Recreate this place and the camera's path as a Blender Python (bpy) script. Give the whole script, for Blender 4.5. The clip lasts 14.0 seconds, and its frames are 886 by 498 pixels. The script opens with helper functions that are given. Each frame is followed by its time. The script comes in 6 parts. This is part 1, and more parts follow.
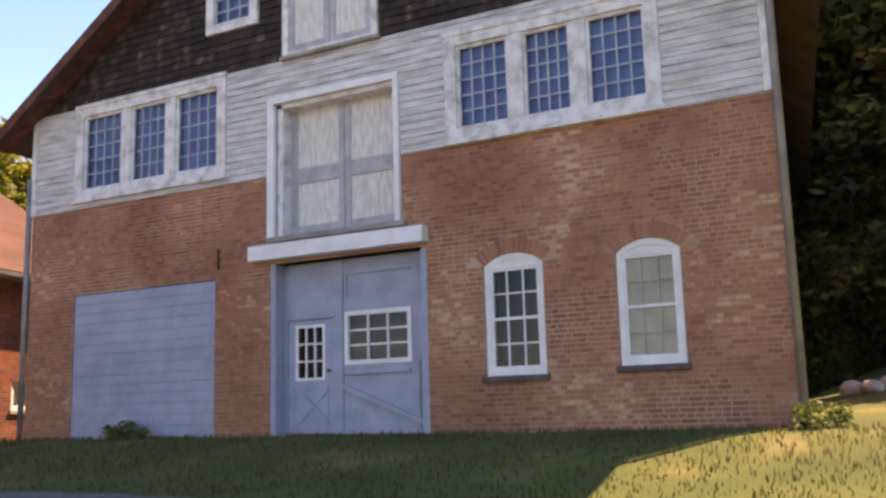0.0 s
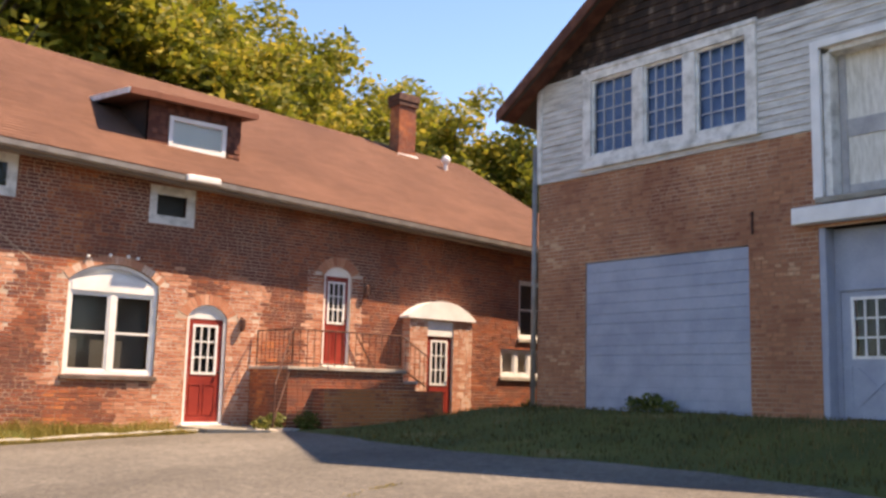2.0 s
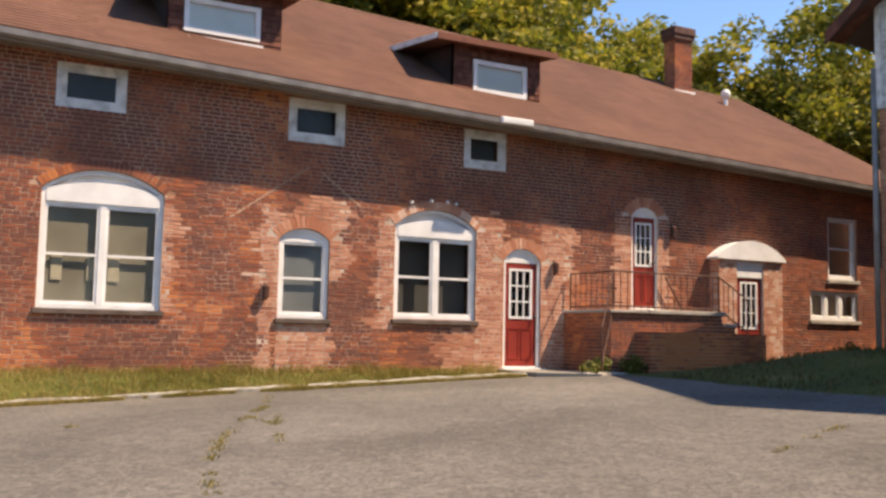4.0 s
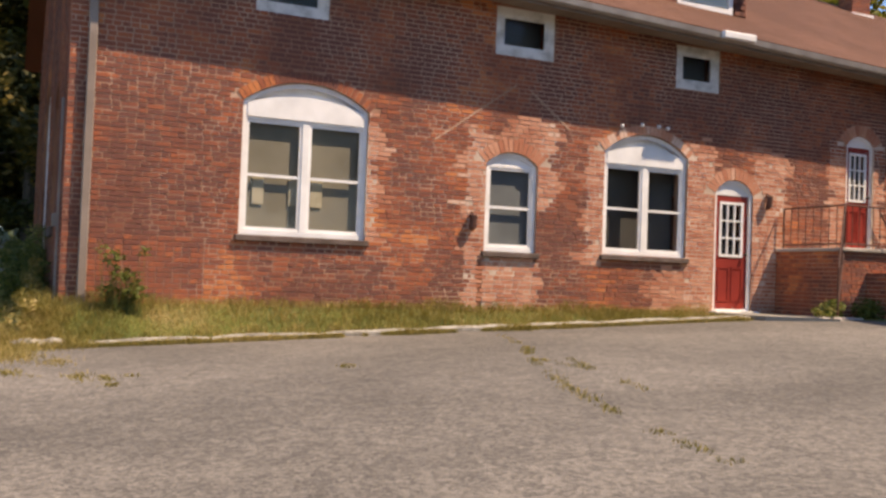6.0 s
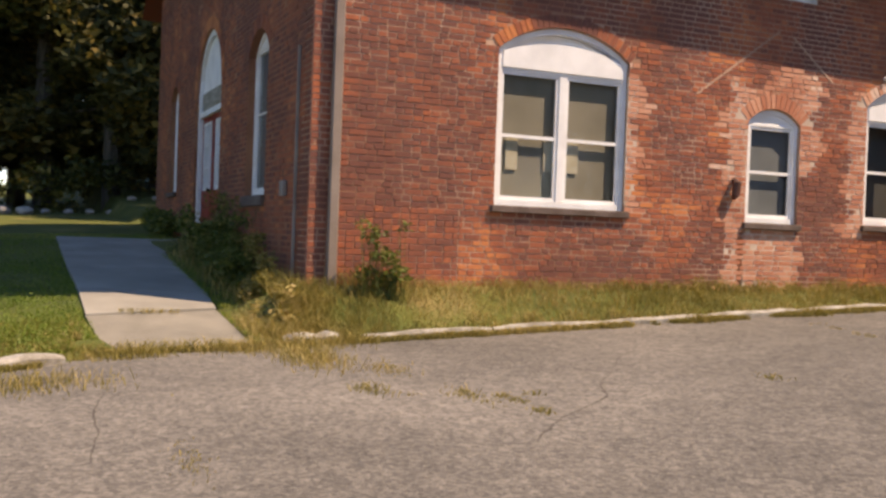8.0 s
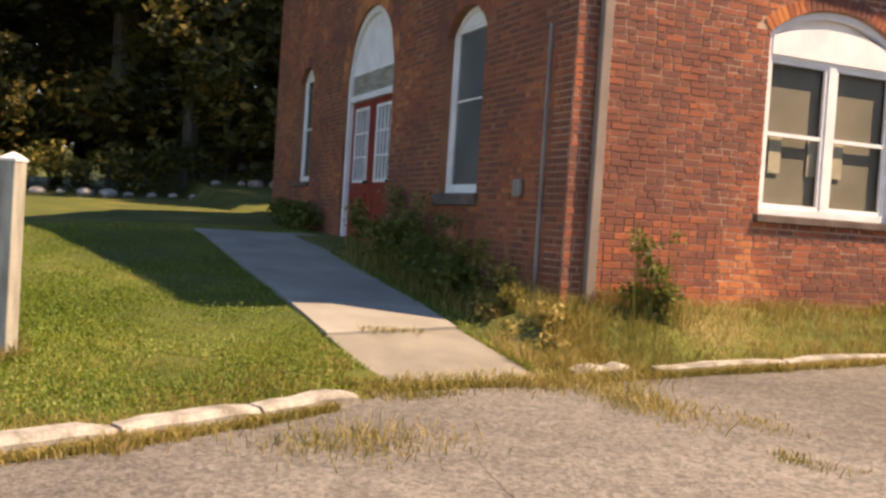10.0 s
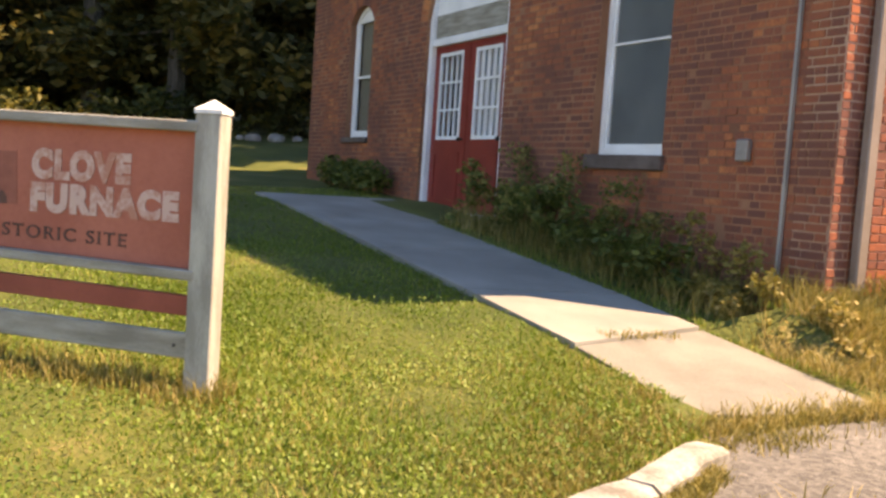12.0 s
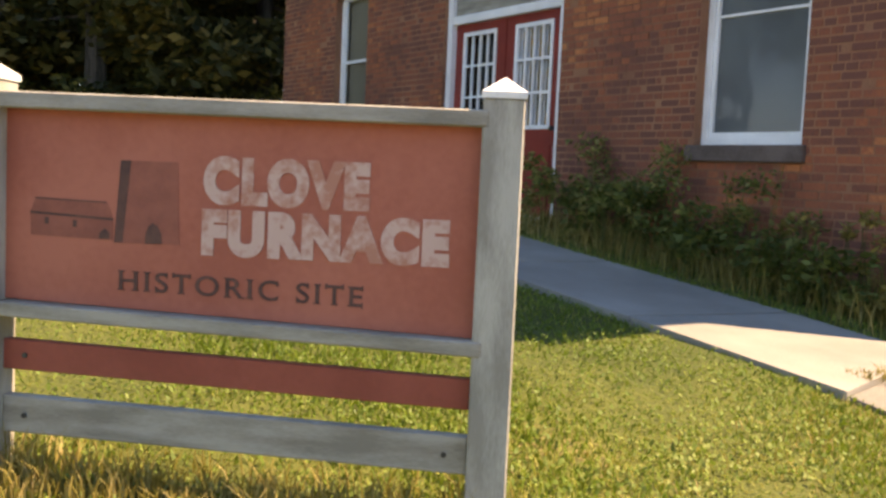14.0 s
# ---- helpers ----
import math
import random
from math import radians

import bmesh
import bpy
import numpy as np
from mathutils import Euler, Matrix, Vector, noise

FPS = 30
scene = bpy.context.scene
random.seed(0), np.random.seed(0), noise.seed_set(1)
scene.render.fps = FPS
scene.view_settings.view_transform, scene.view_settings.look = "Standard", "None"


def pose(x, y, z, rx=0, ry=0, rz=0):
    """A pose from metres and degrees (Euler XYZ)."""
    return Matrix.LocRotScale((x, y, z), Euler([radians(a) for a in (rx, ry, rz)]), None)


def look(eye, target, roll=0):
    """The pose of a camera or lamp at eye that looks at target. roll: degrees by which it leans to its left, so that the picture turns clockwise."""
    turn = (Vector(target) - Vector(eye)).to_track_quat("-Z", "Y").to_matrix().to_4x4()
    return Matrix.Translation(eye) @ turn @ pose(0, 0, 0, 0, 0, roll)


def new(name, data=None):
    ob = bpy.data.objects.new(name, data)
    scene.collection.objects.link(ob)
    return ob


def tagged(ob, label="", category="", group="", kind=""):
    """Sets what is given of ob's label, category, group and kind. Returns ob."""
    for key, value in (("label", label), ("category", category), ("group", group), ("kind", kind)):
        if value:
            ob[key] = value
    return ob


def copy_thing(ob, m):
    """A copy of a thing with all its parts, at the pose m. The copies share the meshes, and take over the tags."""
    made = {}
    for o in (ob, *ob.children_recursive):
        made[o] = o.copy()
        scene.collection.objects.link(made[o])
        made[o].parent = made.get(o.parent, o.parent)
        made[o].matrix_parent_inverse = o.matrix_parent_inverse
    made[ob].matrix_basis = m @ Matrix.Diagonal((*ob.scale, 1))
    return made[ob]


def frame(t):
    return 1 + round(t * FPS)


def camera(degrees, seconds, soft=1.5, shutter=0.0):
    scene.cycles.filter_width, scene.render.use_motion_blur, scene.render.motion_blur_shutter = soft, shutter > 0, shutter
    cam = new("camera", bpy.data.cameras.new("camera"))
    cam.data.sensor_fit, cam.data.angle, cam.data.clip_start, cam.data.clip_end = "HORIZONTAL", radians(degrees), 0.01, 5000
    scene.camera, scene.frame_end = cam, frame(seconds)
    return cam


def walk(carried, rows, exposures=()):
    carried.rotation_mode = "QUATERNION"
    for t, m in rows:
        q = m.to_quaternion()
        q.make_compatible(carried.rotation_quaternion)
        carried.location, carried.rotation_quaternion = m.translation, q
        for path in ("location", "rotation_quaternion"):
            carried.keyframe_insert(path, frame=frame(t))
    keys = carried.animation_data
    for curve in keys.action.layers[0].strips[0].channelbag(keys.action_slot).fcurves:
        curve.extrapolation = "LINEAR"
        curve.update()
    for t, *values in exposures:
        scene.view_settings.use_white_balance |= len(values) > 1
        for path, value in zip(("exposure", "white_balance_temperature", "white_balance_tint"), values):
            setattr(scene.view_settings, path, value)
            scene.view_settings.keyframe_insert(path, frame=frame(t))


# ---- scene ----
cam = camera(49.2, 14.0, soft=2.8)
EXPOSURES = [(0, 1.87, 11100, 31), (1.5, 1.67, 10700, 27), (3.0, 1.29, 9500, 19), (5.5, 1.03, 9200, 21), (8, 1.03, 9500, 23), (10.5, 1.54, 11100, 25), (12, 1.94, 11200, 25), (13, 1.84, 11200, 25), (14, 1.89, 11300, 24)]
PATH = [
    (0, (19.948, 2.859, 1.525), (19.023, 4.601, 1.857), -1.6),
    (0.5, (19.473, 2.541, 1.497), (18.496, 4.255, 1.824), -1.6),
    (1, (18.937, 2.4, 1.511), (17.8, 4.01, 1.85), -0.4),
    (1.5, (18.204, 2.428, 1.554), (16.852, 3.861, 1.902), 1.4),
    (2, (17.432, 2.287, 1.516), (15.899, 3.54, 1.801), 1.5),
    (2.5, (16.833, 2.005, 1.481), (15.179, 3.107, 1.704), 1.3),
    (3, (16.365, 1.66, 1.462), (14.638, 2.647, 1.676), 0.9),
    (3.2, (16.272, 1.486, 1.459), (14.527, 2.436, 1.688), 0.6),
    (5.3, (14.211, -0.227, 1.052), (12.404, 0.627, 1.137), 2.2),
    (5.5, (13.888, -0.372, 1.053), (12.076, 0.472, 1.13), 2.3),
    (6, (13.193, -0.872, 1.112), (11.374, -0.042, 1.172), 2.1),
    (6.5, (12.45, -1.48, 1.163), (10.632, -0.649, 1.162), 2.0),
    (7, (11.64, -2.108, 1.232), (9.82, -1.279, 1.25), 2.0),
    (7.5, (10.754, -2.673, 1.211), (8.936, -1.841, 1.208), 2.0),
    (8, (10.148, -3.143, 1.229), (8.325, -2.322, 1.201), 2.1),
    (8.2, (9.911, -3.35, 1.247), (8.088, -2.529, 1.213), 2.4),
    (10.5, (7.176, -5.102, 1.319), (5.342, -4.309, 1.257), 4.0),
    (11, (6.478, -5.433, 1.32), (4.654, -4.617, 1.235), 4.3),
    (11.5, (5.757, -5.734, 1.305), (3.955, -4.874, 1.198), 4.4),
    (12, (5.066, -6.012, 1.311), (3.293, -5.097, 1.167), 3.9),
    (12.5, (4.457, -6.237, 1.298), (2.713, -5.273, 1.128), 3.0),
    (13, (3.886, -6.456, 1.286), (2.166, -5.45, 1.117), 2.2),
    (13.5, (3.384, -6.629, 1.288), (1.7, -5.563, 1.126), 1.7),
    (14, (2.822, -6.714, 1.304), (1.164, -5.607, 1.151), 2.6),
]
walk(cam, [(t, look(eye, target, roll)) for t, eye, target, roll in PATH], EXPOSURES)


# ---- world, sun ----
SUN_DIR = Vector((0.36, 0.52, 1.0)).normalized()
ELEV = math.asin(SUN_DIR.z)
world = bpy.data.worlds.new("sky")
scene.world = world
world.use_nodes = True
wn, wl = world.node_tree.nodes, world.node_tree.links
sky = wn.new("ShaderNodeTexSky")
sky.sky_type, sky.sun_disc = "NISHITA", False
sky.sun_elevation, sky.sun_rotation = ELEV, math.atan2(SUN_DIR.x, SUN_DIR.y)
sky.altitude = 2200
sky.ozone_density, sky.dust_density, sky.air_density = 4.0, 0.1, 1.0
# a few small fair-weather clouds over the whole sky
wtc = wn.new("ShaderNodeTexCoord")
wmap = wn.new("ShaderNodeMapping")
wmap.inputs["Scale"].default_value = (1.0, 1.0, 2.6)
wmap.inputs["Location"].default_value = (0.37, 0.2, 0.1)
wnoise = wn.new("ShaderNodeTexNoise")
wnoise.inputs["Scale"].default_value, wnoise.inputs["Detail"].default_value = 3.1, 8
wramp = wn.new("ShaderNodeValToRGB")
wramp.color_ramp.elements[0].position, wramp.color_ramp.elements[1].position = 0.64, 0.82
wmix = wn.new("ShaderNodeMixRGB")
wmix.inputs[2].default_value = (6.2, 6.3, 6.4, 1)
wl.new(wtc.outputs["Generated"], wmap.inputs["Vector"])
wl.new(wmap.outputs["Vector"], wnoise.inputs["Vector"])
wl.new(wnoise.outputs["Fac"], wramp.inputs["Fac"])
wl.new(wramp.outputs["Color"], wmix.inputs["Fac"])
whs = wn.new("ShaderNodeHueSaturation")
whs.inputs["Saturation"].default_value = 1.16
wl.new(sky.outputs["Color"], whs.inputs["Color"])
wl.new(whs.outputs["Color"], wmix.inputs[1])
wl.new(wmix.outputs["Color"], wn["Background"].inputs["Color"])
wn["Background"].inputs["Strength"].default_value = 0.15
sun = new("sun", bpy.data.lights.new("sun", "SUN"))
sun.data.energy, sun.data.angle, sun.data.color = 3.8, radians(0.55), (1.0, 0.94, 0.84)
sun.matrix_world = look(SUN_DIR * 60, (0, 0, 0))


# ---- materials ----
def mat(name, c1, c2, scale=4.0, fine=40.0, rough=0.8, bump=0.3, metal=0.0, c3=None, spread=(0.35, 0.65), island=0.0, obj=0.0, stretch=(1, 1, 1), dist=0.01, spec=0.4, cracks=0.0, grain=0.35, crack_width=0.016):
    m = bpy.data.materials.new(name)
    m.use_nodes = True
    n, l = m.node_tree.nodes, m.node_tree.links
    b = n["Principled BSDF"]
    b.inputs["Metallic"].default_value = metal
    b.inputs["Specular IOR Level"].default_value = spec
    tc = n.new("ShaderNodeTexCoord")
    mp = n.new("ShaderNodeMapping")
    mp.inputs["Scale"].default_value = stretch
    l.new(tc.outputs["Object"], mp.inputs["Vector"])
    big = n.new("ShaderNodeTexNoise")
    big.inputs["Scale"].default_value, big.inputs["Detail"].default_value = scale, 6
    l.new(mp.outputs["Vector"], big.inputs["Vector"])
    small = n.new("ShaderNodeTexNoise")
    small.inputs["Scale"].default_value, small.inputs["Detail"].default_value = fine, 4
    l.new(mp.outputs["Vector"], small.inputs["Vector"])
    ramp = n.new("ShaderNodeValToRGB")
    e = ramp.color_ramp.elements
    e[0].position, e[0].color = spread[0], (*c1, 1)
    e[1].position, e[1].color = spread[1], (*c2, 1)
    if c3:
        x = ramp.color_ramp.elements.new(min(0.98, spread[1] + 0.12))
        x.color = (*c3, 1)
    fac = big.outputs["Fac"]

    def math_node(op, a, bb):
        q = n.new("ShaderNodeMath")
        q.operation = op
        for i, v in enumerate((a, bb)):
            if isinstance(v, (int, float)):
                q.inputs[i].default_value = v
            else:
                l.new(v, q.inputs[i])
        return q.outputs[0]
    fac = math_node("ADD", fac, math_node("MULTIPLY", math_node("SUBTRACT", small.outputs["Fac"], 0.5), grain))
    if island:
        g = n.new("ShaderNodeNewGeometry")
        fac = math_node("ADD", fac, math_node("MULTIPLY", math_node("SUBTRACT", g.outputs["Random Per Island"], 0.5), island))
    if obj:
        g = n.new("ShaderNodeObjectInfo")
        fac = math_node("ADD", fac, math_node("MULTIPLY", math_node("SUBTRACT", g.outputs["Random"], 0.5), obj))
    l.new(fac, ramp.inputs["Fac"])
    l.new(ramp.outputs["Color"], b.inputs["Base Color"])
    r = math_node("ADD", math_node("MULTIPLY", small.outputs["Fac"], 0.25), rough - 0.12)
    l.new(r, b.inputs["Roughness"])
    if cracks:
        warp = n.new("ShaderNodeMixRGB")
        warp.inputs[0].default_value = 0.35
        l.new(mp.outputs["Vector"], warp.inputs[1])
        l.new(big.outputs["Color"], warp.inputs[2])
        vor = n.new("ShaderNodeTexVoronoi")
        vor.feature = "DISTANCE_TO_EDGE"
        vor.inputs["Scale"].default_value = cracks
        l.new(warp.outputs[0], vor.inputs["Vector"])
        gap = math_node("LESS_THAN", vor.outputs["Distance"], math_node("MULTIPLY", math_node("SUBTRACT", big.outputs["Fac"], 0.46), crack_width))
        dark = n.new("ShaderNodeMixRGB")
        dark.inputs[2].default_value = (0.065, 0.058, 0.05, 1)
        l.new(gap, dark.inputs[0])
        l.new(ramp.outputs["Color"], dark.inputs[1])
        l.new(dark.outputs[0], b.inputs["Base Color"])
    if bump:
        bp = n.new("ShaderNodeBump")
        bp.inputs["Strength"].default_value, bp.inputs["Distance"].default_value = bump, dist
        l.new(small.outputs["Fac"], bp.inputs["Height"])
        l.new(bp.outputs["Normal"], b.inputs["Normal"])
    return m


def leafy(name, c1, c2, c3, trans=0.35):
    m = mat(name, c1, c2, 0.5, 3.0, 0.6, 0, c3=c3, island=0.5, spread=(0.25, 0.6))
    n, l = m.node_tree.nodes, m.node_tree.links
    b = n["Principled BSDF"]
    t = n.new("ShaderNodeBsdfTranslucent")
    ramp = [x for x in n if x.bl_idname == "ShaderNodeValToRGB"][0]
    l.new(ramp.outputs["Color"], t.inputs["Color"])
    mx = n.new("ShaderNodeMixShader")
    mx.inputs["Fac"].default_value = trans
    l.new(b.outputs[0], mx.inputs[1])
    l.new(t.outputs[0], mx.inputs[2])
    l.new(mx.outputs[0], n["Material Output"].inputs["Surface"])
    return m


def glass_mat(name):
    m = bpy.data.materials.new(name)
    m.use_nodes = True
    n, l = m.node_tree.nodes, m.node_tree.links
    g, t, mx, f = n.new("ShaderNodeBsdfGlossy"), n.new("ShaderNodeBsdfTransparent"), n.new("ShaderNodeMixShader"), n.new("ShaderNodeFresnel")
    g.inputs["Roughness"].default_value = 0.03
    t.inputs["Color"].default_value = (0.86, 0.9, 0.9, 1)
    f.inputs["IOR"].default_value = 1.3
    nz, bp = n.new("ShaderNodeTexNoise"), n.new("ShaderNodeBump")
    nz.inputs["Scale"].default_value = 2.5
    bp.inputs["Strength"].default_value, bp.inputs["Distance"].default_value = 0.15, 0.02
    l.new(nz.outputs["Fac"], bp.inputs["Height"])
    l.new(bp.outputs["Normal"], g.inputs["Normal"])
    l.new(f.outputs[0], mx.inputs[0])
    l.new(t.outputs[0], mx.inputs[1])
    l.new(g.outputs[0], mx.inputs[2])
    l.new(mx.outputs[0], n["Material Output"].inputs["Surface"])
    return m


BRICK = mat("red brick", (0.17, 0.060, 0.042), (0.36, 0.10, 0.046), 0.8, 30, 0.85, 0.4, c3=(0.56, 0.19, 0.07), island=0.24, obj=0.24, spread=(0.33, 0.57), grain=0.3)
BRICK_PALE = mat("repointed brick", (0.42, 0.15, 0.085), (0.58, 0.28, 0.18), 1.2, 30, 0.88, 0.4, c3=(0.66, 0.46, 0.36), island=0.45, obj=0.3, spread=(0.25, 0.65))
BRICK_TAN = mat("brown brick", (0.25, 0.09, 0.055), (0.46, 0.20, 0.11), 0.6, 30, 0.9, 0.4, c3=(0.60, 0.38, 0.24), island=0.32, spread=(0.24, 0.68))
MORTAR = mat("worn mortar", (0.30, 0.145, 0.09), (0.54, 0.36, 0.26), 0.9, 60, 0.95, 0.4)
MORTAR_PALE = mat("pale mortar", (0.46, 0.34, 0.26), (0.62, 0.50, 0.41), 2, 60, 0.95, 0.4)
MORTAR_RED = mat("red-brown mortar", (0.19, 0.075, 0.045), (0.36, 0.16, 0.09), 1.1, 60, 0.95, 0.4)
WHITE = mat("white paint", (0.70, 0.70, 0.69), (0.82, 0.82, 0.81), 3, 50, 0.5, 0.1)
WEATHERED = mat("weathered white paint", (0.42, 0.41, 0.38), (0.72, 0.71, 0.68), 5, 45, 0.8, 0.3, c3=(0.78, 0.77, 0.74), spread=(0.3, 0.55))
CLAP = mat("peeling white clapboard paint", (0.30, 0.29, 0.27), (0.60, 0.59, 0.56), 3, 24, 0.85, 0.4, c3=(0.68, 0.67, 0.64), island=0.35, stretch=(0.5, 0.5, 4), spread=(0.3, 0.58))
SHINGLE = mat("dark cedar shingle", (0.022, 0.013, 0.010), (0.062, 0.036, 0.027), 3, 30, 0.85, 0.4, c3=(0.16, 0.115, 0.09), island=0.55, spread=(0.25, 0.75))
BLUE = mat("grey-blue door paint", (0.27, 0.32, 0.41), (0.35, 0.40, 0.49), 2.5, 30, 0.6, 0.15)
RED = mat("red door paint", (0.22, 0.022, 0.016), (0.29, 0.032, 0.022), 3, 40, 0.5, 0.1)
ROOF = mat("brown asphalt shingle", (0.098, 0.043, 0.028), (0.152, 0.070, 0.046), 0.5, 50, 0.95, 0.5, island=0.25, spread=(0.25, 0.75))
ROOF_DARK = mat("dark asphalt roofing", (0.05, 0.045, 0.04), (0.09, 0.08, 0.075), 1, 50, 0.95, 0.4)
SHAKE = mat("red-brown wall shingle", (0.10, 0.035, 0.024), (0.20, 0.075, 0.05), 4, 40, 0.9, 0.4, island=0.5)
METAL = mat("grey gutter metal", (0.23, 0.21, 0.20), (0.33, 0.31, 0.29), 3, 40, 0.5, 0.1, metal=0.3)
TAUPE = mat("taupe downspout paint", (0.20, 0.155, 0.125), (0.27, 0.215, 0.18), 2, 30, 0.55, 0.1)
IRON = mat("rusty wrought iron", (0.06, 0.025, 0.018), (0.13, 0.055, 0.04), 8, 60, 0.75, 0.3)
STONE = mat("grey stone", (0.26, 0.23, 0.20), (0.42, 0.38, 0.34), 2, 40, 0.9, 0.5)
CONCRETE = mat("worn concrete", (0.20, 0.188, 0.162), (0.30, 0.283, 0.245), 1.3, 55, 0.92, 0.5, spread=(0.3, 0.7))
CONCRETE_OLD = mat("rough darker concrete", (0.140, 0.130, 0.108), (0.225, 0.208, 0.175), 2.2, 70, 0.95, 0.7, spread=(0.3, 0.7), grain=0.6)
KERB = mat("whitewashed kerb stone", (0.155, 0.138, 0.112), (0.34, 0.322, 0.285), 5, 50, 0.9, 0.6, spread=(0.35, 0.58))


def asphalt_mat(name):
    """Old asphalt: bare pale and dark aggregate, broad faint wear, fine cracks."""
    m = mat(name, (0.083, 0.077, 0.070), (0.160, 0.148, 0.134), 0.35, 55, 0.93, 0.6, spread=(0.30, 0.70), dist=0.02, cracks=0.45, grain=0.45, crack_width=0.008)
    n, l = m.node_tree.nodes, m.node_tree.links
    b = n["Principled BSDF"]
    base = b.inputs["Base Color"].links[0].from_socket
    tc = n.new("ShaderNodeTexCoord")
    for scale, lo, hi, amount in ((38, 0.55, 1.5, 0.75), (9, 0.78, 1.22, 0.6)):
        vor, ramp, mul = n.new("ShaderNodeTexVoronoi"), n.new("ShaderNodeValToRGB"), n.new("ShaderNodeMixRGB")
        vor.inputs["Scale"].default_value = scale
        l.new(tc.outputs["Object"], vor.inputs["Vector"])
        sep = n.new("ShaderNodeSeparateColor")
        l.new(vor.outputs["Color"], sep.inputs[0])
        e = ramp.color_ramp.elements
        e[0].position, e[0].color = 0.0, (lo, lo, lo, 1)
        e[1].position, e[1].color = 1.0, (hi, hi * 0.99, hi * 0.97, 1)
        l.new(sep.outputs[0], ramp.inputs["Fac"])
        mul.blend_type = "MULTIPLY"
        mul.inputs[0].default_value = amount
        l.new(base, mul.inputs[1])
        l.new(ramp.outputs["Color"], mul.inputs[2])
        base = mul.outputs[0]
    l.new(base, b.inputs["Base Color"])
    return m


ASPHALT = asphalt_mat("old grey asphalt")
GROUND = mat("lawn soil and grass", (0.045, 0.062, 0.011), (0.09, 0.10, 0.018), 0.8, 26, 0.95, 0.8, c3=(0.19, 0.145, 0.055), spread=(0.3, 0.6), dist=0.04)
WOODGREY = mat("weathered grey timber", (0.26, 0.24, 0.20), (0.43, 0.41, 0.35), 2, 30, 0.85, 0.35, stretch=(6, 6, 1.2))
WOODRAIL = mat("weathered grey board", (0.22, 0.195, 0.155), (0.37, 0.34, 0.285), 2, 30, 0.85, 0.35, stretch=(1.5, 1.5, 9))
SIGNRED = mat("faded red sign paint", (0.38, 0.095, 0.058), (0.47, 0.135, 0.085), 2.2, 40, 0.6, 0.1)
SIGNBAR = mat("dull red board paint", (0.27, 0.055, 0.035), (0.36, 0.08, 0.052), 3, 40, 0.65, 0.15)
SIGNPALE = mat("peeling white lettering", (0.46, 0.19, 0.13), (0.57, 0.37, 0.31), 7, 45, 0.7, 0.1, spread=(0.36, 0.55), grain=0.5)
SIGNDARK = mat("dark brown lettering", (0.07, 0.03, 0.025), (0.14, 0.06, 0.045), 10, 40, 0.7, 0)
SIGNMID = mat("brown sign drawing", (0.26, 0.075, 0.05), (0.34, 0.10, 0.065), 12, 60, 0.7, 0)
BLACK = mat("dark metal", (0.02, 0.02, 0.02), (0.05, 0.045, 0.04), 5, 40, 0.5, 0.1)
INTERIOR = mat("dim plaster interior", (0.16, 0.15, 0.13), (0.24, 0.22, 0.19), 1, 20, 0.9, 0)
PAPER = mat("faded paper", (0.40, 0.35, 0.26), (0.50, 0.44, 0.34), 4, 30, 0.9, 0)
BLIND = mat("beige roller blind", (0.185, 0.165, 0.13), (0.25, 0.225, 0.18), 1.5, 60, 0.8, 0.1)
SCREEN = mat("pale grey insect screen", (0.13, 0.14, 0.15), (0.18, 0.19, 0.20), 1.5, 80, 0.7, 0.1)
LOFTBOARD = mat("cream weathered boards", (0.55, 0.53, 0.47), (0.76, 0.74, 0.68), 6, 40, 0.8, 0.3, stretch=(3, 3, 0.6))
LOFTRAIL = mat("bare grey door rails", (0.34, 0.34, 0.35), (0.48, 0.48, 0.48), 4, 40, 0.8, 0.3)
# dark grey that paints the dimness behind window glass
DIMROOM = mat("painted dim room grey", (0.045, 0.043, 0.04), (0.07, 0.066, 0.06), 1.5, 80, 0.7, 0.1)
# near-black colour that paints the darkness of a room behind glass
DARKROOM = mat("painted room darkness", (0.010, 0.011, 0.010), (0.022, 0.024, 0.020), 1.5, 20, 0.9, 0)
BROWNSTONE = mat("dark brownstone", (0.085, 0.06, 0.05), (0.15, 0.11, 0.095), 3, 40, 0.9, 0.4)
BLINDWHITE = mat("white roller blind", (0.76, 0.75, 0.71), (0.84, 0.83, 0.80), 1.5, 60, 0.8, 0.1)
# blue of the sky mirrored in the barn panes, put into a backing colour
SKYBLUE = mat("painted sky reflection blue", (0.07, 0.16, 0.34), (0.12, 0.23, 0.44), 2, 20, 0.5, 0.05)
MUNTBLUE = mat("aged muntin paint", (0.34, 0.37, 0.42), (0.48, 0.50, 0.54), 5, 40, 0.7, 0.1)
GLASS = glass_mat("window glass")
BARK = mat("grey-brown bark", (0.05, 0.04, 0.03), (0.12, 0.10, 0.08), 4, 20, 0.95, 0.8, stretch=(3, 3, 0.6), dist=0.05)
LEAF = leafy("yellow-green leaves", (0.09, 0.115, 0.016), (0.25, 0.25, 0.032), (0.42, 0.34, 0.06), 0.5)
LEAF_DARK = leafy("dark green leaves", (0.032, 0.042, 0.010), (0.09, 0.096, 0.02), (0.21, 0.17, 0.035), 0.4)
NEEDLE = leafy("dark conifer needles", (0.038, 0.045, 0.014), (0.105, 0.094, 0.024), (0.26, 0.185, 0.05), 0.4)
GRASS = leafy("lawn grass", (0.085, 0.15, 0.014), (0.18, 0.255, 0.028), (0.37, 0.35, 0.095), 0.4)
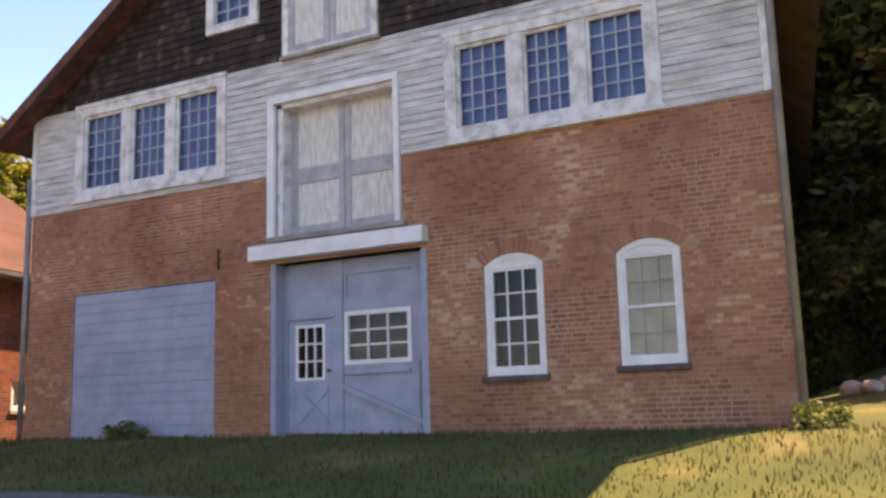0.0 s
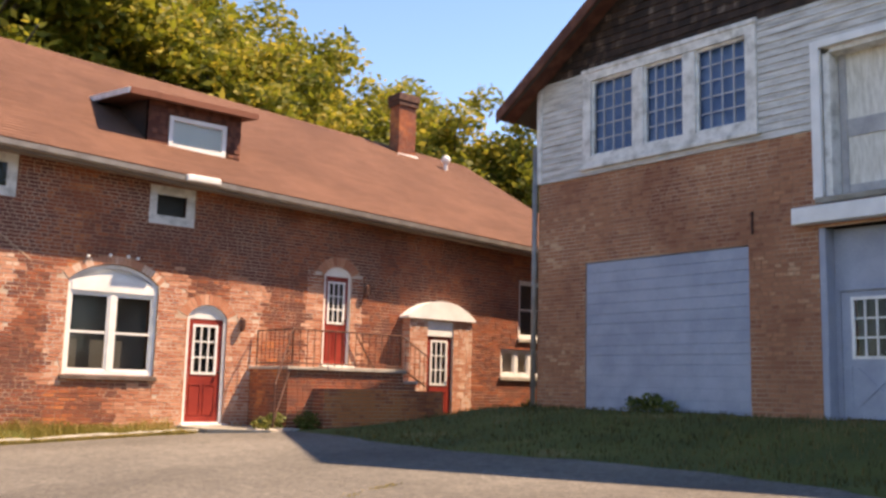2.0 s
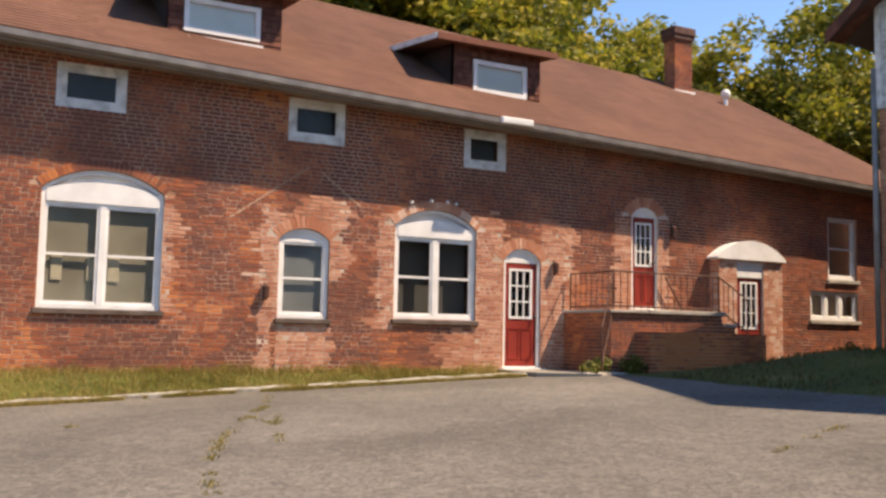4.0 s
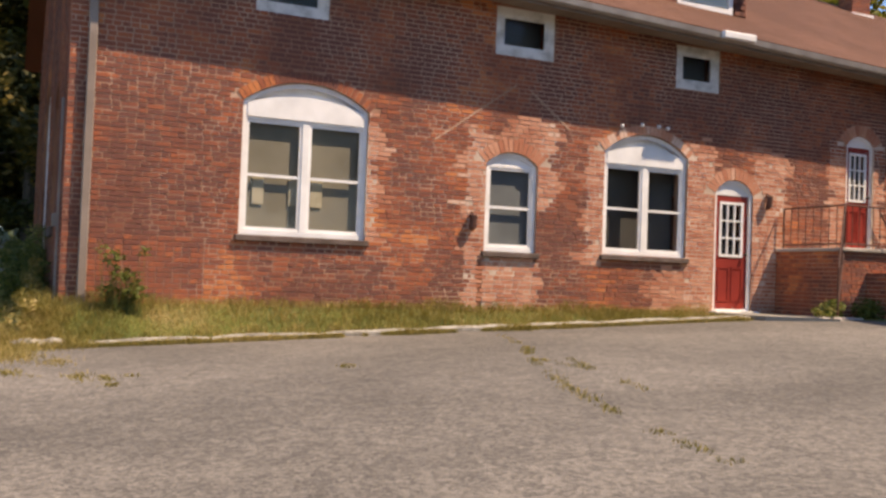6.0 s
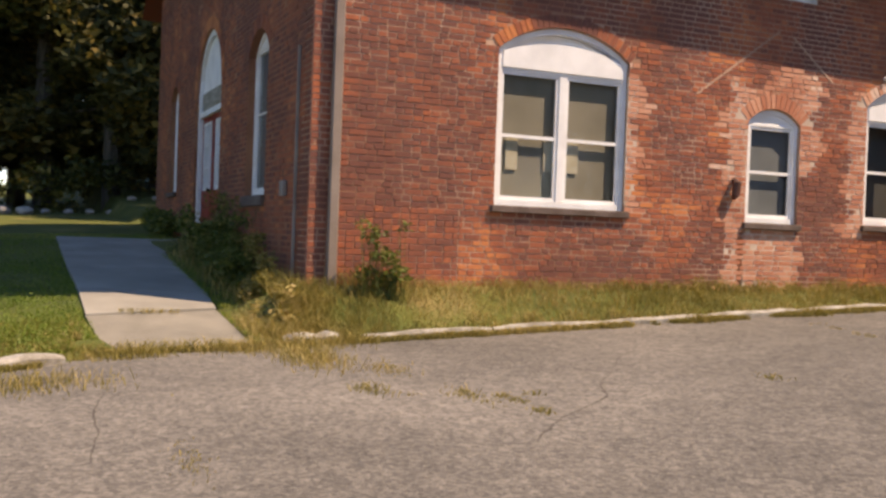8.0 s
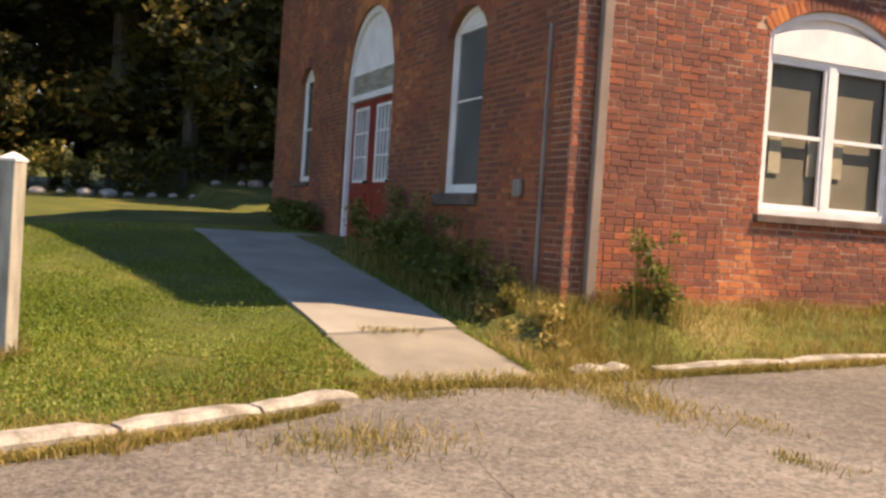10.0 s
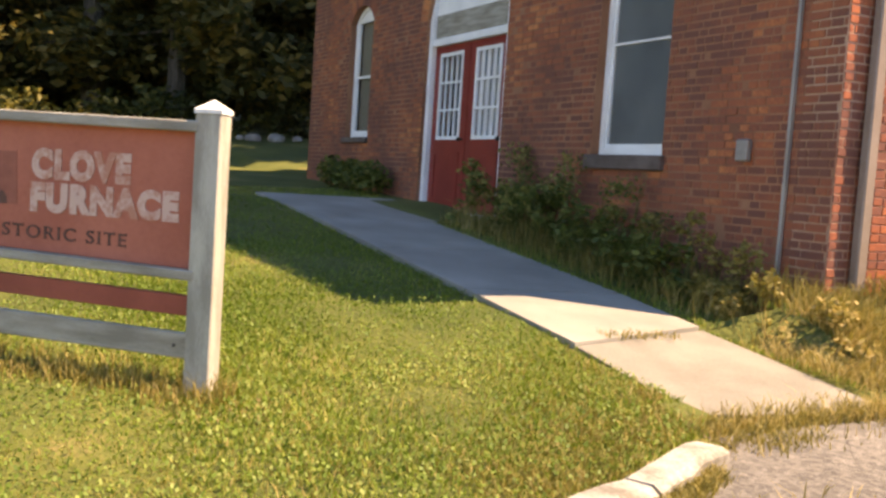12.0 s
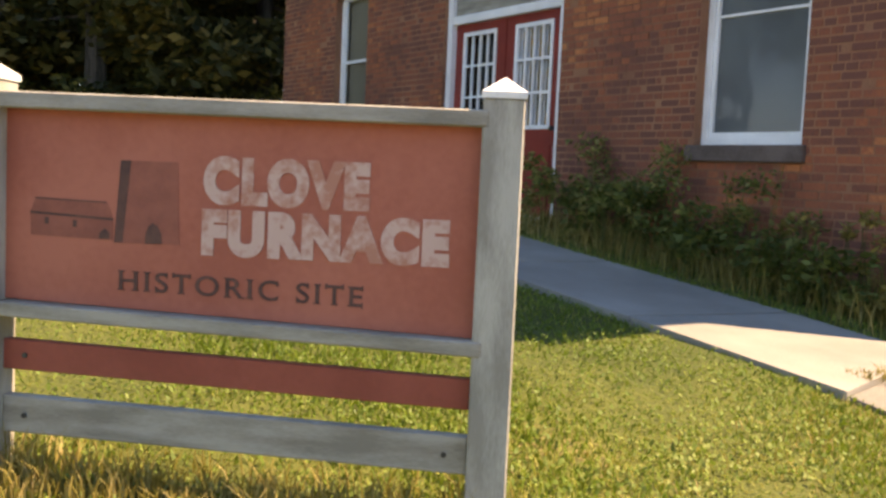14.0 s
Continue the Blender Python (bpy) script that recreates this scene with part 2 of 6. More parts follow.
CLOVER = leafy("clover leaves", (0.085, 0.145, 0.018), (0.145, 0.215, 0.03), (0.25, 0.30, 0.075), 0.35)
# duller mound grass, darkened in its colour for the shade before the barn
MOUNDGRASS_SHADED = leafy("dull mound grass with painted shade", (0.058, 0.056, 0.013), (0.105, 0.092, 0.022), (0.19, 0.14, 0.055), 0.35)
DRYGRASS = leafy("dry tall grass", (0.16, 0.142, 0.032), (0.30, 0.235, 0.06), (0.44, 0.33, 0.13), 0.35)
WEED = leafy("weed leaves", (0.055, 0.085, 0.015), (0.135, 0.165, 0.032), (0.28, 0.25, 0.075), 0.4)


# ---- mesh helpers ----
def box(bm, u0, u1, v0, v1, w0, w1, b=0.0):
    lo, hi = (min(u0, u1), min(v0, v1), min(w0, w1)), (max(u0, u1), max(v0, v1), max(w0, w1))
    vs = [bm.verts.new((x, y, z)) for x in (lo[0], hi[0]) for y in (lo[1], hi[1]) for z in (lo[2], hi[2])]
    fs = [bm.faces.new([vs[i] for i in q]) for q in ((0, 1, 3, 2), (4, 6, 7, 5), (0, 4, 5, 1), (2, 3, 7, 6), (0, 2, 6, 4), (1, 5, 7, 3))]
    if b:
        bmesh.ops.bevel(bm, geom=list({e for f in fs for e in f.edges}), offset=b, segments=1, affect="EDGES")
    return bm


def prism(bm, pts, w0, w1):
    """A solid from a closed outline of (u, v) points between two depths."""
    a = [bm.verts.new((u, v, w0)) for u, v in pts]
    c = [bm.verts.new((u, v, w1)) for u, v in pts]
    bm.faces.new(c)
    bm.faces.new(a[::-1])
    k = len(pts)
    for i in range(k):
        bm.faces.new((a[i], a[(i + 1) % k], c[(i + 1) % k], c[i]))
    return bm


def tube(bm, pts, r, sides=8):
    """A round bar along points; r a number or one radius a point."""
    rs = r if isinstance(r, (list, tuple)) else [r] * len(pts)
    pts = [Vector(p) for p in pts]
    rings = []
    for i, p in enumerate(pts):
        d = (pts[min(i + 1, len(pts) - 1)] - pts[max(i - 1, 0)]).normalized()
        a = d.cross(Vector((0.31, 0.17, 0.93))).normalized()
        if a.length < 0.1:
            a = d.cross(Vector((1, 0, 0))).normalized()
        c = d.cross(a)
        rings.append([bm.verts.new(p + rs[i] * (a * math.cos(k * math.tau / sides) + c * math.sin(k * math.tau / sides))) for k in range(sides)])
    for x, y in zip(rings, rings[1:]):
        for k in range(sides):
            bm.faces.new((x[k], x[(k + 1) % sides], y[(k + 1) % sides], y[k]))
    bm.faces.new(rings[0][::-1])
    bm.faces.new(rings[-1])
    return bm


def B():
    return bmesh.new()


def thing(name, at, label="", category="", group="", kind=""):
    ob = new(name)
    ob.matrix_basis = Matrix.Translation(at)
    return tagged(ob, label, category, group, kind)


def world_of(ob):
    return world_of(ob.parent) @ ob.matrix_parent_inverse @ ob.matrix_basis if ob.parent else ob.matrix_basis.copy()


def hang(ob, parent):
    ob.parent = parent
    ob.matrix_parent_inverse = world_of(parent).inverted()
    return ob


def part(name, bm, material, parent=None, label="", m=None, smooth=False):
    """One mesh object from a bmesh given in the frame m, under a thing or a part."""
    if m is not None:
        bm.transform(m)
    bmesh.ops.recalc_face_normals(bm, faces=bm.faces)
    me = bpy.data.meshes.new(name)
    bm.to_mesh(me)
    bm.free()
    me.materials.append(material)
    if smooth:
        me.shade_smooth()
    ob = new(name, me)
    if parent:
        hang(ob, parent)
    if label:
        ob["label"] = label
    return ob


def raw(name, verts, faces, material, parent=None, label=""):
    me = bpy.data.meshes.new(name)
    me.from_pydata(verts, [], faces)
    me.materials.append(material)
    ob = new(name, me)
    if parent:
        hang(ob, parent)
    if label:
        ob["label"] = label
    return ob


def frame_of(u, v, w, o):
    return Matrix((( u[0], v[0], w[0], o[0]), (u[1], v[1], w[1], o[1]), (u[2], v[2], w[2], o[2]), (0, 0, 0, 1)))


FRONT = frame_of((0, 1, 0), (0, 0, 1), (1, 0, 0), (0, 0, 0))
END = frame_of((1, 0, 0), (0, 0, 1), (0, -1, 0), (0, -0.2, 0))
BARN = frame_of((1, 0, 0), (0, 0, 1), (0, -1, 0), (0, 15.36, 0))


class Hole:
    """An opening in a wall: a rectangle with a segmental or round arch of the given rise on top."""
    def __init__(self, u0, u1, v0, v1, rise=0.0, ring=0.0, pale=0.0):
        self.u0, self.u1, self.v0, self.v1, self.rise, self.ring, self.pale = u0, u1, v0, v1, rise, ring, pale
        self.c, self.h = (u0 + u1) / 2, (u1 - u0) / 2
        if rise:
            self.r = (self.h ** 2 + rise ** 2) / (2 * rise)
            self.cv = v1 + rise - self.r

    def top(self, u, grow=0.0):
        if not self.rise:
            return self.v1
        d = (self.r + grow) ** 2 - (u - self.c) ** 2
        return self.cv + math.sqrt(max(d, 0))

    def span(self, v, grow=0.0):
        """The stretch of u that the hole and its ring take at the height v."""
        if v < self.v0 or v > self.v1 + self.rise + grow:
            return None
        if v <= self.v1 or not self.rise:
            return (self.u0, self.u1) if v <= self.v1 else None
        x = math.sqrt(max((self.r + grow) ** 2 - (v - self.cv) ** 2, 0))
        if grow == 0.0:
            x = min(x, self.h)
        return (self.c - x, self.c + x) if x > 0.01 else None

    def outline(self, inset=0.0, n=14):
        pts = [(self.u0 + inset, self.v0 + inset), (self.u1 - inset, self.v0 + inset)]
        if not self.rise:
            return pts + [(self.u1 - inset, self.v1 - inset), (self.u0 + inset, self.v1 - inset)]
        for i in range(n + 1):
            u = self.u1 - inset - (2 * self.h - 2 * inset) * i / n
            pts.append((u, max(self.top(u) - inset, self.v1 - inset)))
        return pts


def wall_mesh(u0, u1, vb, vt, holes, w0, w1):
    """A wall with its openings cut through; vb and vt are functions of u."""
    cuts = {u0, u1}
    for h in holes:
        k = 12 if h.rise else 1
        cuts |= {h.u0 + (h.u1 - h.u0) * i / k for i in range(k + 1)}
    cuts = sorted(c for c in cuts if u0 <= c <= u1)
    fine = []
    for a, b in zip(cuts, cuts[1:]):
        k = max(1, int((b - a) / 3))
        fine += [a + (b - a) * i / k for i in range(k)]
    cuts = fine + [u1]
    bm = B()

    def quad(a, b, lo_a, lo_b, hi_a, hi_b):
        if hi_a - lo_a < 1e-4 and hi_b - lo_b < 1e-4:
            return
        prism(bm, [(a, lo_a), (b, lo_b), (b, hi_b), (a, hi_a)], w0, w1)
    for a, b in zip(cuts, cuts[1:]):
        if b - a < 1e-5:
            continue
        mid = (a + b) / 2
        here = sorted((h for h in holes if h.u0 < mid < h.u1), key=lambda h: h.v0)
        la, lb = vb(a), vb(b)
        for h in here:
            if h.v0 > min(la, lb):
                quad(a, b, la, lb, h.v0, h.v0)
            la, lb = h.top(a), h.top(b)
        quad(a, b, la, lb, vt(a), vt(b))
    bmesh.ops.remove_doubles(bm, verts=bm.verts, dist=1e-4)
    return bm


def lay_bricks(u0, u1, vb, vt, holes, w, m, seed, pale=lambda u, v: False):
    """Running-bond courses round the openings, each brick a five-sided block. Returns two lists of (verts, faces)."""
    rng = random.Random(seed)
    out = {False: ([], []), True: ([], [])}
    L, Hh, J = 0.205, 0.0585, 0.011
    lo = min(vb(u0), vb(u1))
    hi = max(vt(u0), vt(u1), vt((u0 + u1) / 2))
    k = 0
    v = lo

    def brick(a, b, v0, v1, tilt=0.0):
        d = rng.uniform(-0.003, 0.004)
        is_pale = pale((a + b) / 2, (v0 + v1) / 2)
        vs, fs = out[is_pale]
        i = len(vs)
        e = 0.003
        for (x, y, z) in ((a, v0, w - 0.03), (b, v0, w - 0.03), (b, v1, w - 0.03), (a, v1, w - 0.03), (a + e, v0 + e, w + d), (b - e, v0 + e, w + d + tilt), (b - e, v1 - e, w + d + tilt), (a + e, v1 - e, w + d)):
            vs.append(tuple(m @ Vector((x, y, z))))
        fs.extend([(i + 4, i + 5, i + 6, i + 7), (i, i + 1, i + 5, i + 4), (i + 1, i + 2, i + 6, i + 5), (i + 2, i + 3, i + 7, i + 6), (i + 3, i, i + 4, i + 7)])
    while v < hi:
        vm = v + Hh / 2
        spans = []
        for h in holes:
            s = h.span(vm, h.ring)
            if s:
                spans.append(s)
        spans.sort()
        free, a = [], u0
        for s in spans:
            if s[0] > a:
                free.append((a, s[0]))
            a = max(a, s[1])
        if a < u1:
            free.append((a, u1))
        head = k % 6 == 5
        step = (L / 2 if head else L) + J
        off = (k % 2) * step / 2
        for fa, fb in free:
            x = fa - ((fa - u0 + off) % step)
            while x < fb:
                step = (L / 2 if head or rng.random() < 0.42 else L * rng.uniform(0.92, 1.04)) + J
                a1, b1 = max(x, fa), min(x + step - J, fb)
                mid = (a1 + b1) / 2
                if b1 - a1 > 0.02 and vm < vt(mid) and v + Hh > vb(mid):
                    brick(a1, b1, v, v + Hh, rng.uniform(-0.002, 0.002))
                x += step
        v += Hh + J
        k += 1
    return out


def arch_ring(h, w, m, seed, rows=1):
    """Soldier bricks standing round an arch."""
    rng = random.Random(seed)
    vs, fs = [], []
    half = math.asin(min(1, h.h / h.r))
    n = max(5, int(2 * half * h.r / 0.072))
    for i in range(n):
        a0, a1 = -half + 2 * half * (i + 0.07) / n, -half + 2 * half * (i + 0.93) / n
        d = rng.uniform(0.0, 0.006)
        j = len(vs)
        for ww in (w - 0.05, w + d):
            for a, r in ((a0, h.r + 0.004), (a1, h.r + 0.004), (a1, h.r + h.ring - 0.01), (a0, h.r + h.ring - 0.01)):
                vs.append(tuple(m @ Vector((h.c + r * math.sin(a), h.cv + r * math.cos(a), ww))))
        fs += [(j + 4, j + 7, j + 6, j + 5), (j, j + 4, j + 5, j + 1), (j + 1, j + 5, j + 6, j + 2), (j + 2, j + 6, j + 7, j + 3), (j + 3, j + 7, j + 4, j)]
    return vs, fs


# ---- ground ----
def clamp(x, a=0.0, b=1.0):
    return max(a, min(b, x))


def smooth(a, b, x):
    t = clamp((x - a) / (b - a))
    return t * t * (3 - 2 * t)


def asphalt_z(x, y):
    z = 0.15 + (0.047 * y if y > 0 else 0.03 * max(y, -12))
    z -= 0.2 * smooth(2, 14, x) * smooth(2.5, -1, y)
    return z - 0.10 * smooth(12, 20, x) * smooth(0, 5, y)


KERB_S = [(1.12, -2.62), (1.62, -2.72), (2.0, -3.45), (2.33, -4.28), (2.62, -5.22), (2.95, -7.0), (3.2, -10.0)]


def kerb_x(y):
    if y > -2.6:
        return 1.08 if y > -0.5 else 1.15
    for (xa, ya), (xb, yb) in zip(KERB_S[1:], KERB_S[2:]):
        if yb <= y <= ya:
            return xa + (xb - xa) * (y - ya) / (yb - ya)
    return 1.62 if y > -2.75 else 3.2


def grass_edge_y(x):
    return 11.25 + 0.25 * math.sin(x * 0.7) - 0.10 * max(0, x - 9) - 0.5 * smooth(14, 24, x) * 3


def on_asphalt(x, y):
    return x > kerb_x(y) and y < grass_edge_y(x) and not (x < 2.0 and y > 10.9)


def lawn_z(x, y):
    base = asphalt_z(max(x, 1.0), min(y, 11.3))
    # bank by the house and the rise towards the west
    if y < 11.5:
        strip = smooth(1.1, 0.1, x) * max(0.02, 0.64 - base) if y > -0.6 else 0
        west = 0.0
        if x < 2.6:
            west = 0.15 * smooth(2.6, 0.3, x) + 0.095 * max(0, 0.6 - max(x, -6.5)) + 0.035 * max(0, -6.5 - x)
        mix = smooth(-1.4, 0.0, y) if x > -0.3 else 0.0
        z = base * 1.0 + west * (1 - mix) + strip * mix
        if y > -0.6 and x <= -0.3:
            z = base + west
    else:
        z = base
    # mound up to the barn, the yard behind it
    m = smooth(10.9, 15.2, y)
    z += m * (1.22 - base) * smooth(0.5, 4.4, x) + m * (0.68 - base) * (1 - smooth(0.5, 4.4, x)) * smooth(-2, 0, x)
    if y > 15.2:
        z += 0.10 * (min(y, 90) - 15.2) * smooth(15, 19.5, x)
    if x < -13 and y > 0:
        z += 0.05 * min(-13 - x, 60)
    return z


def ground_z(x, y):
    if on_asphalt(x, y):
        return asphalt_z(x, y) - 0.06
    if -2.3 < y < -1.1 and -7.2 < x < 1.3:
        return min(lawn_z(x, y), lawn_z(x, -2.0)) - 0.14
    return lawn_z(x, y)


def axis(lo, hi, near, step, far):
    a = list(np.arange(near[0], near[1] + 1e-6, step))
    s, x = step, near[1]
    while x < hi:
        s *= far
        x += s
        a.append(min(x, hi))
    s, x = step, near[0]
    while x > lo:
        s *= far
        x -= s
        a.insert(0, max(x, lo))
    return a


gx, gy = axis(-400, 400, (-10, 24), 0.3, 1.25), axis(-400, 400, (-12, 20), 0.3, 1.25)
gv, gf = [], []
for j, y in enumerate(gy):
    for i, x in enumerate(gx):
        bumpy = 0.03 * noise.noise(Vector((x * 0.8, y * 0.8, 0))) if not on_asphalt(x, y) else 0
        gv.append((x, y, ground_z(x, y) + bumpy))
        if i and j:
            k = j * len(gx) + i
            gf.append((k - len(gx) - 1, k - len(gx), k, k - 1))
ground = raw("ground", gv, gf, GROUND)
ground.data.shade_smooth()
tagged(ground, "patchy mown lawn and rough grass ground", "ground", kind="structure")

# asphalt yard, clipped to its own edge
av, af, index = [], [], {}
AX, AY = np.arange(0.8, 40, 0.25), np.arange(-40, 13.0, 0.25)


def av_id(i, j):
    if (i, j) not in index:
        x, y = float(AX[i]), float(AY[j])
        z = asphalt_z(x, y) + 0.005 * noise.noise(Vector((x * 0.5, y * 0.5, 3)))
        x2 = max(x, kerb_x(y) + 0.04 * noise.noise(Vector((y * 2, 0, 0))))
        y2 = min(y, grass_edge_y(x2) + 0.12 * noise.noise(Vector((x * 1.5, 0, 7))))
        index[i, j] = len(av)
        av.append((x2, y2, z))
    return index[i, j]


for i in range(len(AX) - 1):
    for j in range(len(AY) - 1):
        if on_asphalt(AX[i + 1], AY[j]) or on_asphalt(AX[i], AY[j]):
            q = (av_id(i, j), av_id(i + 1, j), av_id(i + 1, j + 1), av_id(i, j + 1))
            af.append(q)
road = raw("road", av, af, ASPHALT)
road.data.shade_smooth()
tagged(road, "worn grey asphalt yard with weedy cracks", "driveway", kind="structure")


def ring_mesh(bm, outer, inner, w0, w1):
    k = len(outer)
    o0, o1, i0, i1 = ([bm.verts.new((u, v, w)) for u, v in pts] for pts, w in ((outer, w0), (outer, w1), (inner, w0), (inner, w1)))
    for a in range(k):
        b = (a + 1) % k
        bm.faces.new((o1[a], o1[b], i1[b], i1[a]))
        bm.faces.new((o0[b], o0[a], i0[a], i0[b]))
        bm.faces.new((o0[a], o0[b], o1[b], o1[a]))
        bm.faces.new((i0[b], i0[a], i1[a], i1[b]))
    return bm


def pane_ob(parent, M, u0, u1, v0, v1, w):
    bm = B()
    bm.faces.new([bm.verts.new((u, v, w - 0.002)) for u, v in ((u0, v0), (u1, v0), (u1, v1), (u0, v1))])
    ob = part("pane", bm, GLASS, parent, m=M)
    ob.visible_shadow = False
    return ob


def window(house, M, h, cols=1, rows=(0.5,), mullion=0, panel=0.0, backing=DIMROOM, paint=WHITE, sill=BROWNSTONE, label="", w=-0.05, sill_h=0.085, casing=0.075, bars=0.022, back_gap=0.10, bar_paint=None):
    """A framed window in the hole h: casing, arch panel, mullions, muntins, pane, blind or painted backing, and sill.
    """
    win = part("window", ring_mesh(B(), h.outline(0.004), h.outline(casing), w - 0.07, w), paint, house, label, M)
    top = h.v1 - panel
    iu0, iu1, iv0 = h.u0 + casing, h.u1 - casing, h.v0 + casing
    itop = top if panel or h.rise else h.v1 - casing
    if h.rise:
        pts = [(u, v) for u, v in h.outline(casing - 0.004) if v > top - 0.001]
        pts = [(iu0, top - 0.005), (iu1, top - 0.005)] + sorted(pts, key=lambda p: -p[0])
        deep = 0.07 if panel > 0.15 else 0.0
        part("arch_panel", prism(B(), pts, w - 0.055 - deep, w - 0.022 - deep), paint, win, "", M)
        if deep:
            arc = [(iu1 - (iu1 - iu0) * i / 14, h.v1 - 0.05 + 0.55 * (h.top(iu1 - (iu1 - iu0) * i / 14) - h.v1)) for i in range(15)]
            part("arch_board", prism(B(), [(iu0, top - 0.004), (iu1, top - 0.004)] + arc, w - 0.06, w + 0.012), paint, win, "", M)
        part("rail", box(B(), iu0, iu1, top - 0.05, top, w - 0.06, w - 0.008, 0.006), paint, win, "", M)
        itop = top - 0.05
    spans = []
    if mullion:
        step = (iu1 - iu0 + 0.0) / (mullion + 1)
        for i in range(mullion):
            c = iu0 + step * (i + 1)
            part("mullion", box(B(), c - 0.055, c + 0.055, iv0, itop, w - 0.065, w - 0.004, 0.006), paint, win, "", M)
        edges = [iu0] + [iu0 + step * (i + 1) for i in range(mullion)] + [iu1]
        spans = [(edges[i] + (0.055 if i else 0), edges[i + 1] - (0.055 if i < mullion else 0)) for i in range(mullion + 1)]
    else:
        spans = [(iu0, iu1)]
    for a, b in spans:
        part("sash", ring_mesh(B(), [(a, iv0), (b, iv0), (b, itop), (a, itop)], [(a + 0.035, iv0 + 0.045), (b - 0.035, iv0 + 0.045), (b - 0.035, itop - 0.035), (a + 0.035, itop - 0.035)], w - 0.06, w - 0.02), paint, win, "", M)
        for r in rows:
            v = iv0 + (itop - iv0) * r
            thick = 0.02 if abs(r - 0.5) < 0.02 and len(rows) > 0 and bars > 0.015 else bars / 2
            part("sash_bar", box(B(), a + 0.03, b - 0.03, v - thick, v + thick, w - 0.055, w - 0.024), paint if abs(r - 0.5) < 0.02 else bar_paint or paint, win, "", M)
        for c in range(1, cols):
            u = a + (b - a) * c / cols
            part("muntin", box(B(), u - bars / 2, u + bars / 2, iv0 + 0.03, itop - 0.03, w - 0.053, w - 0.027), bar_paint or paint, win, "", M)
        pane_ob(win, M, a + 0.02, b - 0.02, iv0 + 0.02, itop - 0.02, w - 0.045)
    if backing:
        # a real blind, or a sheet coloured like the dim room, by backing
        part("blind", box(B(), iu0 - 0.02, iu1 + 0.02, iv0 - 0.02, itop + 0.02, w - back_gap - 0.02, w - back_gap), backing, win, "", M)
    if sill:
        part("sill", box(B(), h.u0 - 0.05, h.u1 + 0.05, h.v0 - sill_h, h.v0, -0.12, 0.055, 0.01), sill, win, "", M)
    return win


def panel_door(house, M, u0, u1, v0, v1, w, glass, cols, rows, paint=RED, trim=WHITE, label="", panels=((0.14, 0.86, 0.08, 0.42),), backing=DARKROOM):
    """A door leaf with a glazed upper part and sunk panels below."""
    gu0, gu1, gv0, gv1 = u0 + (u1 - u0) * glass[0], u0 + (u1 - u0) * glass[1], v0 + (v1 - v0) * glass[2], v0 + (v1 - v0) * glass[3]
    leaf = part("door", ring_mesh(B(), [(u0, v0), (u1, v0), (u1, v1), (u0, v1)], [(gu0, gv0), (gu1, gv0), (gu1, gv1), (gu0, gv1)], w - 0.045, w), paint, house, label, M)
    part("glazing_frame", ring_mesh(B(), [(gu0 - 0.03, gv0 - 0.03), (gu1 + 0.03, gv0 - 0.03), (gu1 + 0.03, gv1 + 0.03), (gu0 - 0.03, gv1 + 0.03)], [(gu0 + 0.015, gv0 + 0.015), (gu1 - 0.015, gv0 + 0.015), (gu1 - 0.015, gv1 - 0.015), (gu0 + 0.015, gv1 - 0.015)], w - 0.02, w + 0.014), trim, leaf, "", M)
    for c in range(1, cols):
        u = gu0 + (gu1 - gu0) * c / cols
        part("muntin", box(B(), u - 0.013, u + 0.013, gv0, gv1, w - 0.02, w + 0.008), trim, leaf, "", M)
    for r in range(1, rows):
        v = gv0 + (gv1 - gv0) * r / rows
        part("muntin", box(B(), gu0, gu1, v - 0.013, v + 0.013, w - 0.021, w + 0.007), trim, leaf, "", M)
    pane_ob(leaf, M, gu0, gu1, gv0, gv1, w - 0.026)
    # sheet behind the pane, its colour stands in for the dark room
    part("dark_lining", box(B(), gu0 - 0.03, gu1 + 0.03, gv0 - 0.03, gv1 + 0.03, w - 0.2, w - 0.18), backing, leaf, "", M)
    for pu0, pu1, pv0, pv1 in panels:
        a, b, c, d = u0 + (u1 - u0) * pu0, u0 + (u1 - u0) * pu1, v0 + (v1 - v0) * pv0, v0 + (v1 - v0) * pv1
        part("panel_mould", ring_mesh(B(), [(a, c), (b, c), (b, d), (a, d)], [(a + 0.03, c + 0.03), (b - 0.03, c + 0.03), (b - 0.03, d - 0.03), (a + 0.03, d - 0.03)], w - 0.01, w + 0.012), paint, leaf, "", M)
    bm = B()
    tube(bm, [(u1 - 0.07, v0 + 0.98, w - 0.005), (u1 - 0.07, v0 + 0.98, w + 0.05)], 0.012)
    bmesh.ops.create_uvsphere(bm, u_segments=10, v_segments=6, radius=0.03, matrix=Matrix.Translation((u1 - 0.07, v0 + 0.98, w + 0.06)))
    part("door_knob", bm, BLACK, leaf, "dark metal door knob", M)
    return leaf


def bricks_of(wall, data, material, label=""):
    for is_pale, (vs, fs) in data.items():
        if vs:
            ob = raw("brickwork", vs, fs, BRICK_PALE if is_pale else material, wall)
            ob["kind"] = "stuff"


# ---- the long brick house ----
def eave_z(y):
    return 5.61 - 0.0385 * (y - 2.9)


def ridge_z(y):
    return 9.3 - 0.048 * (y - 8.5)


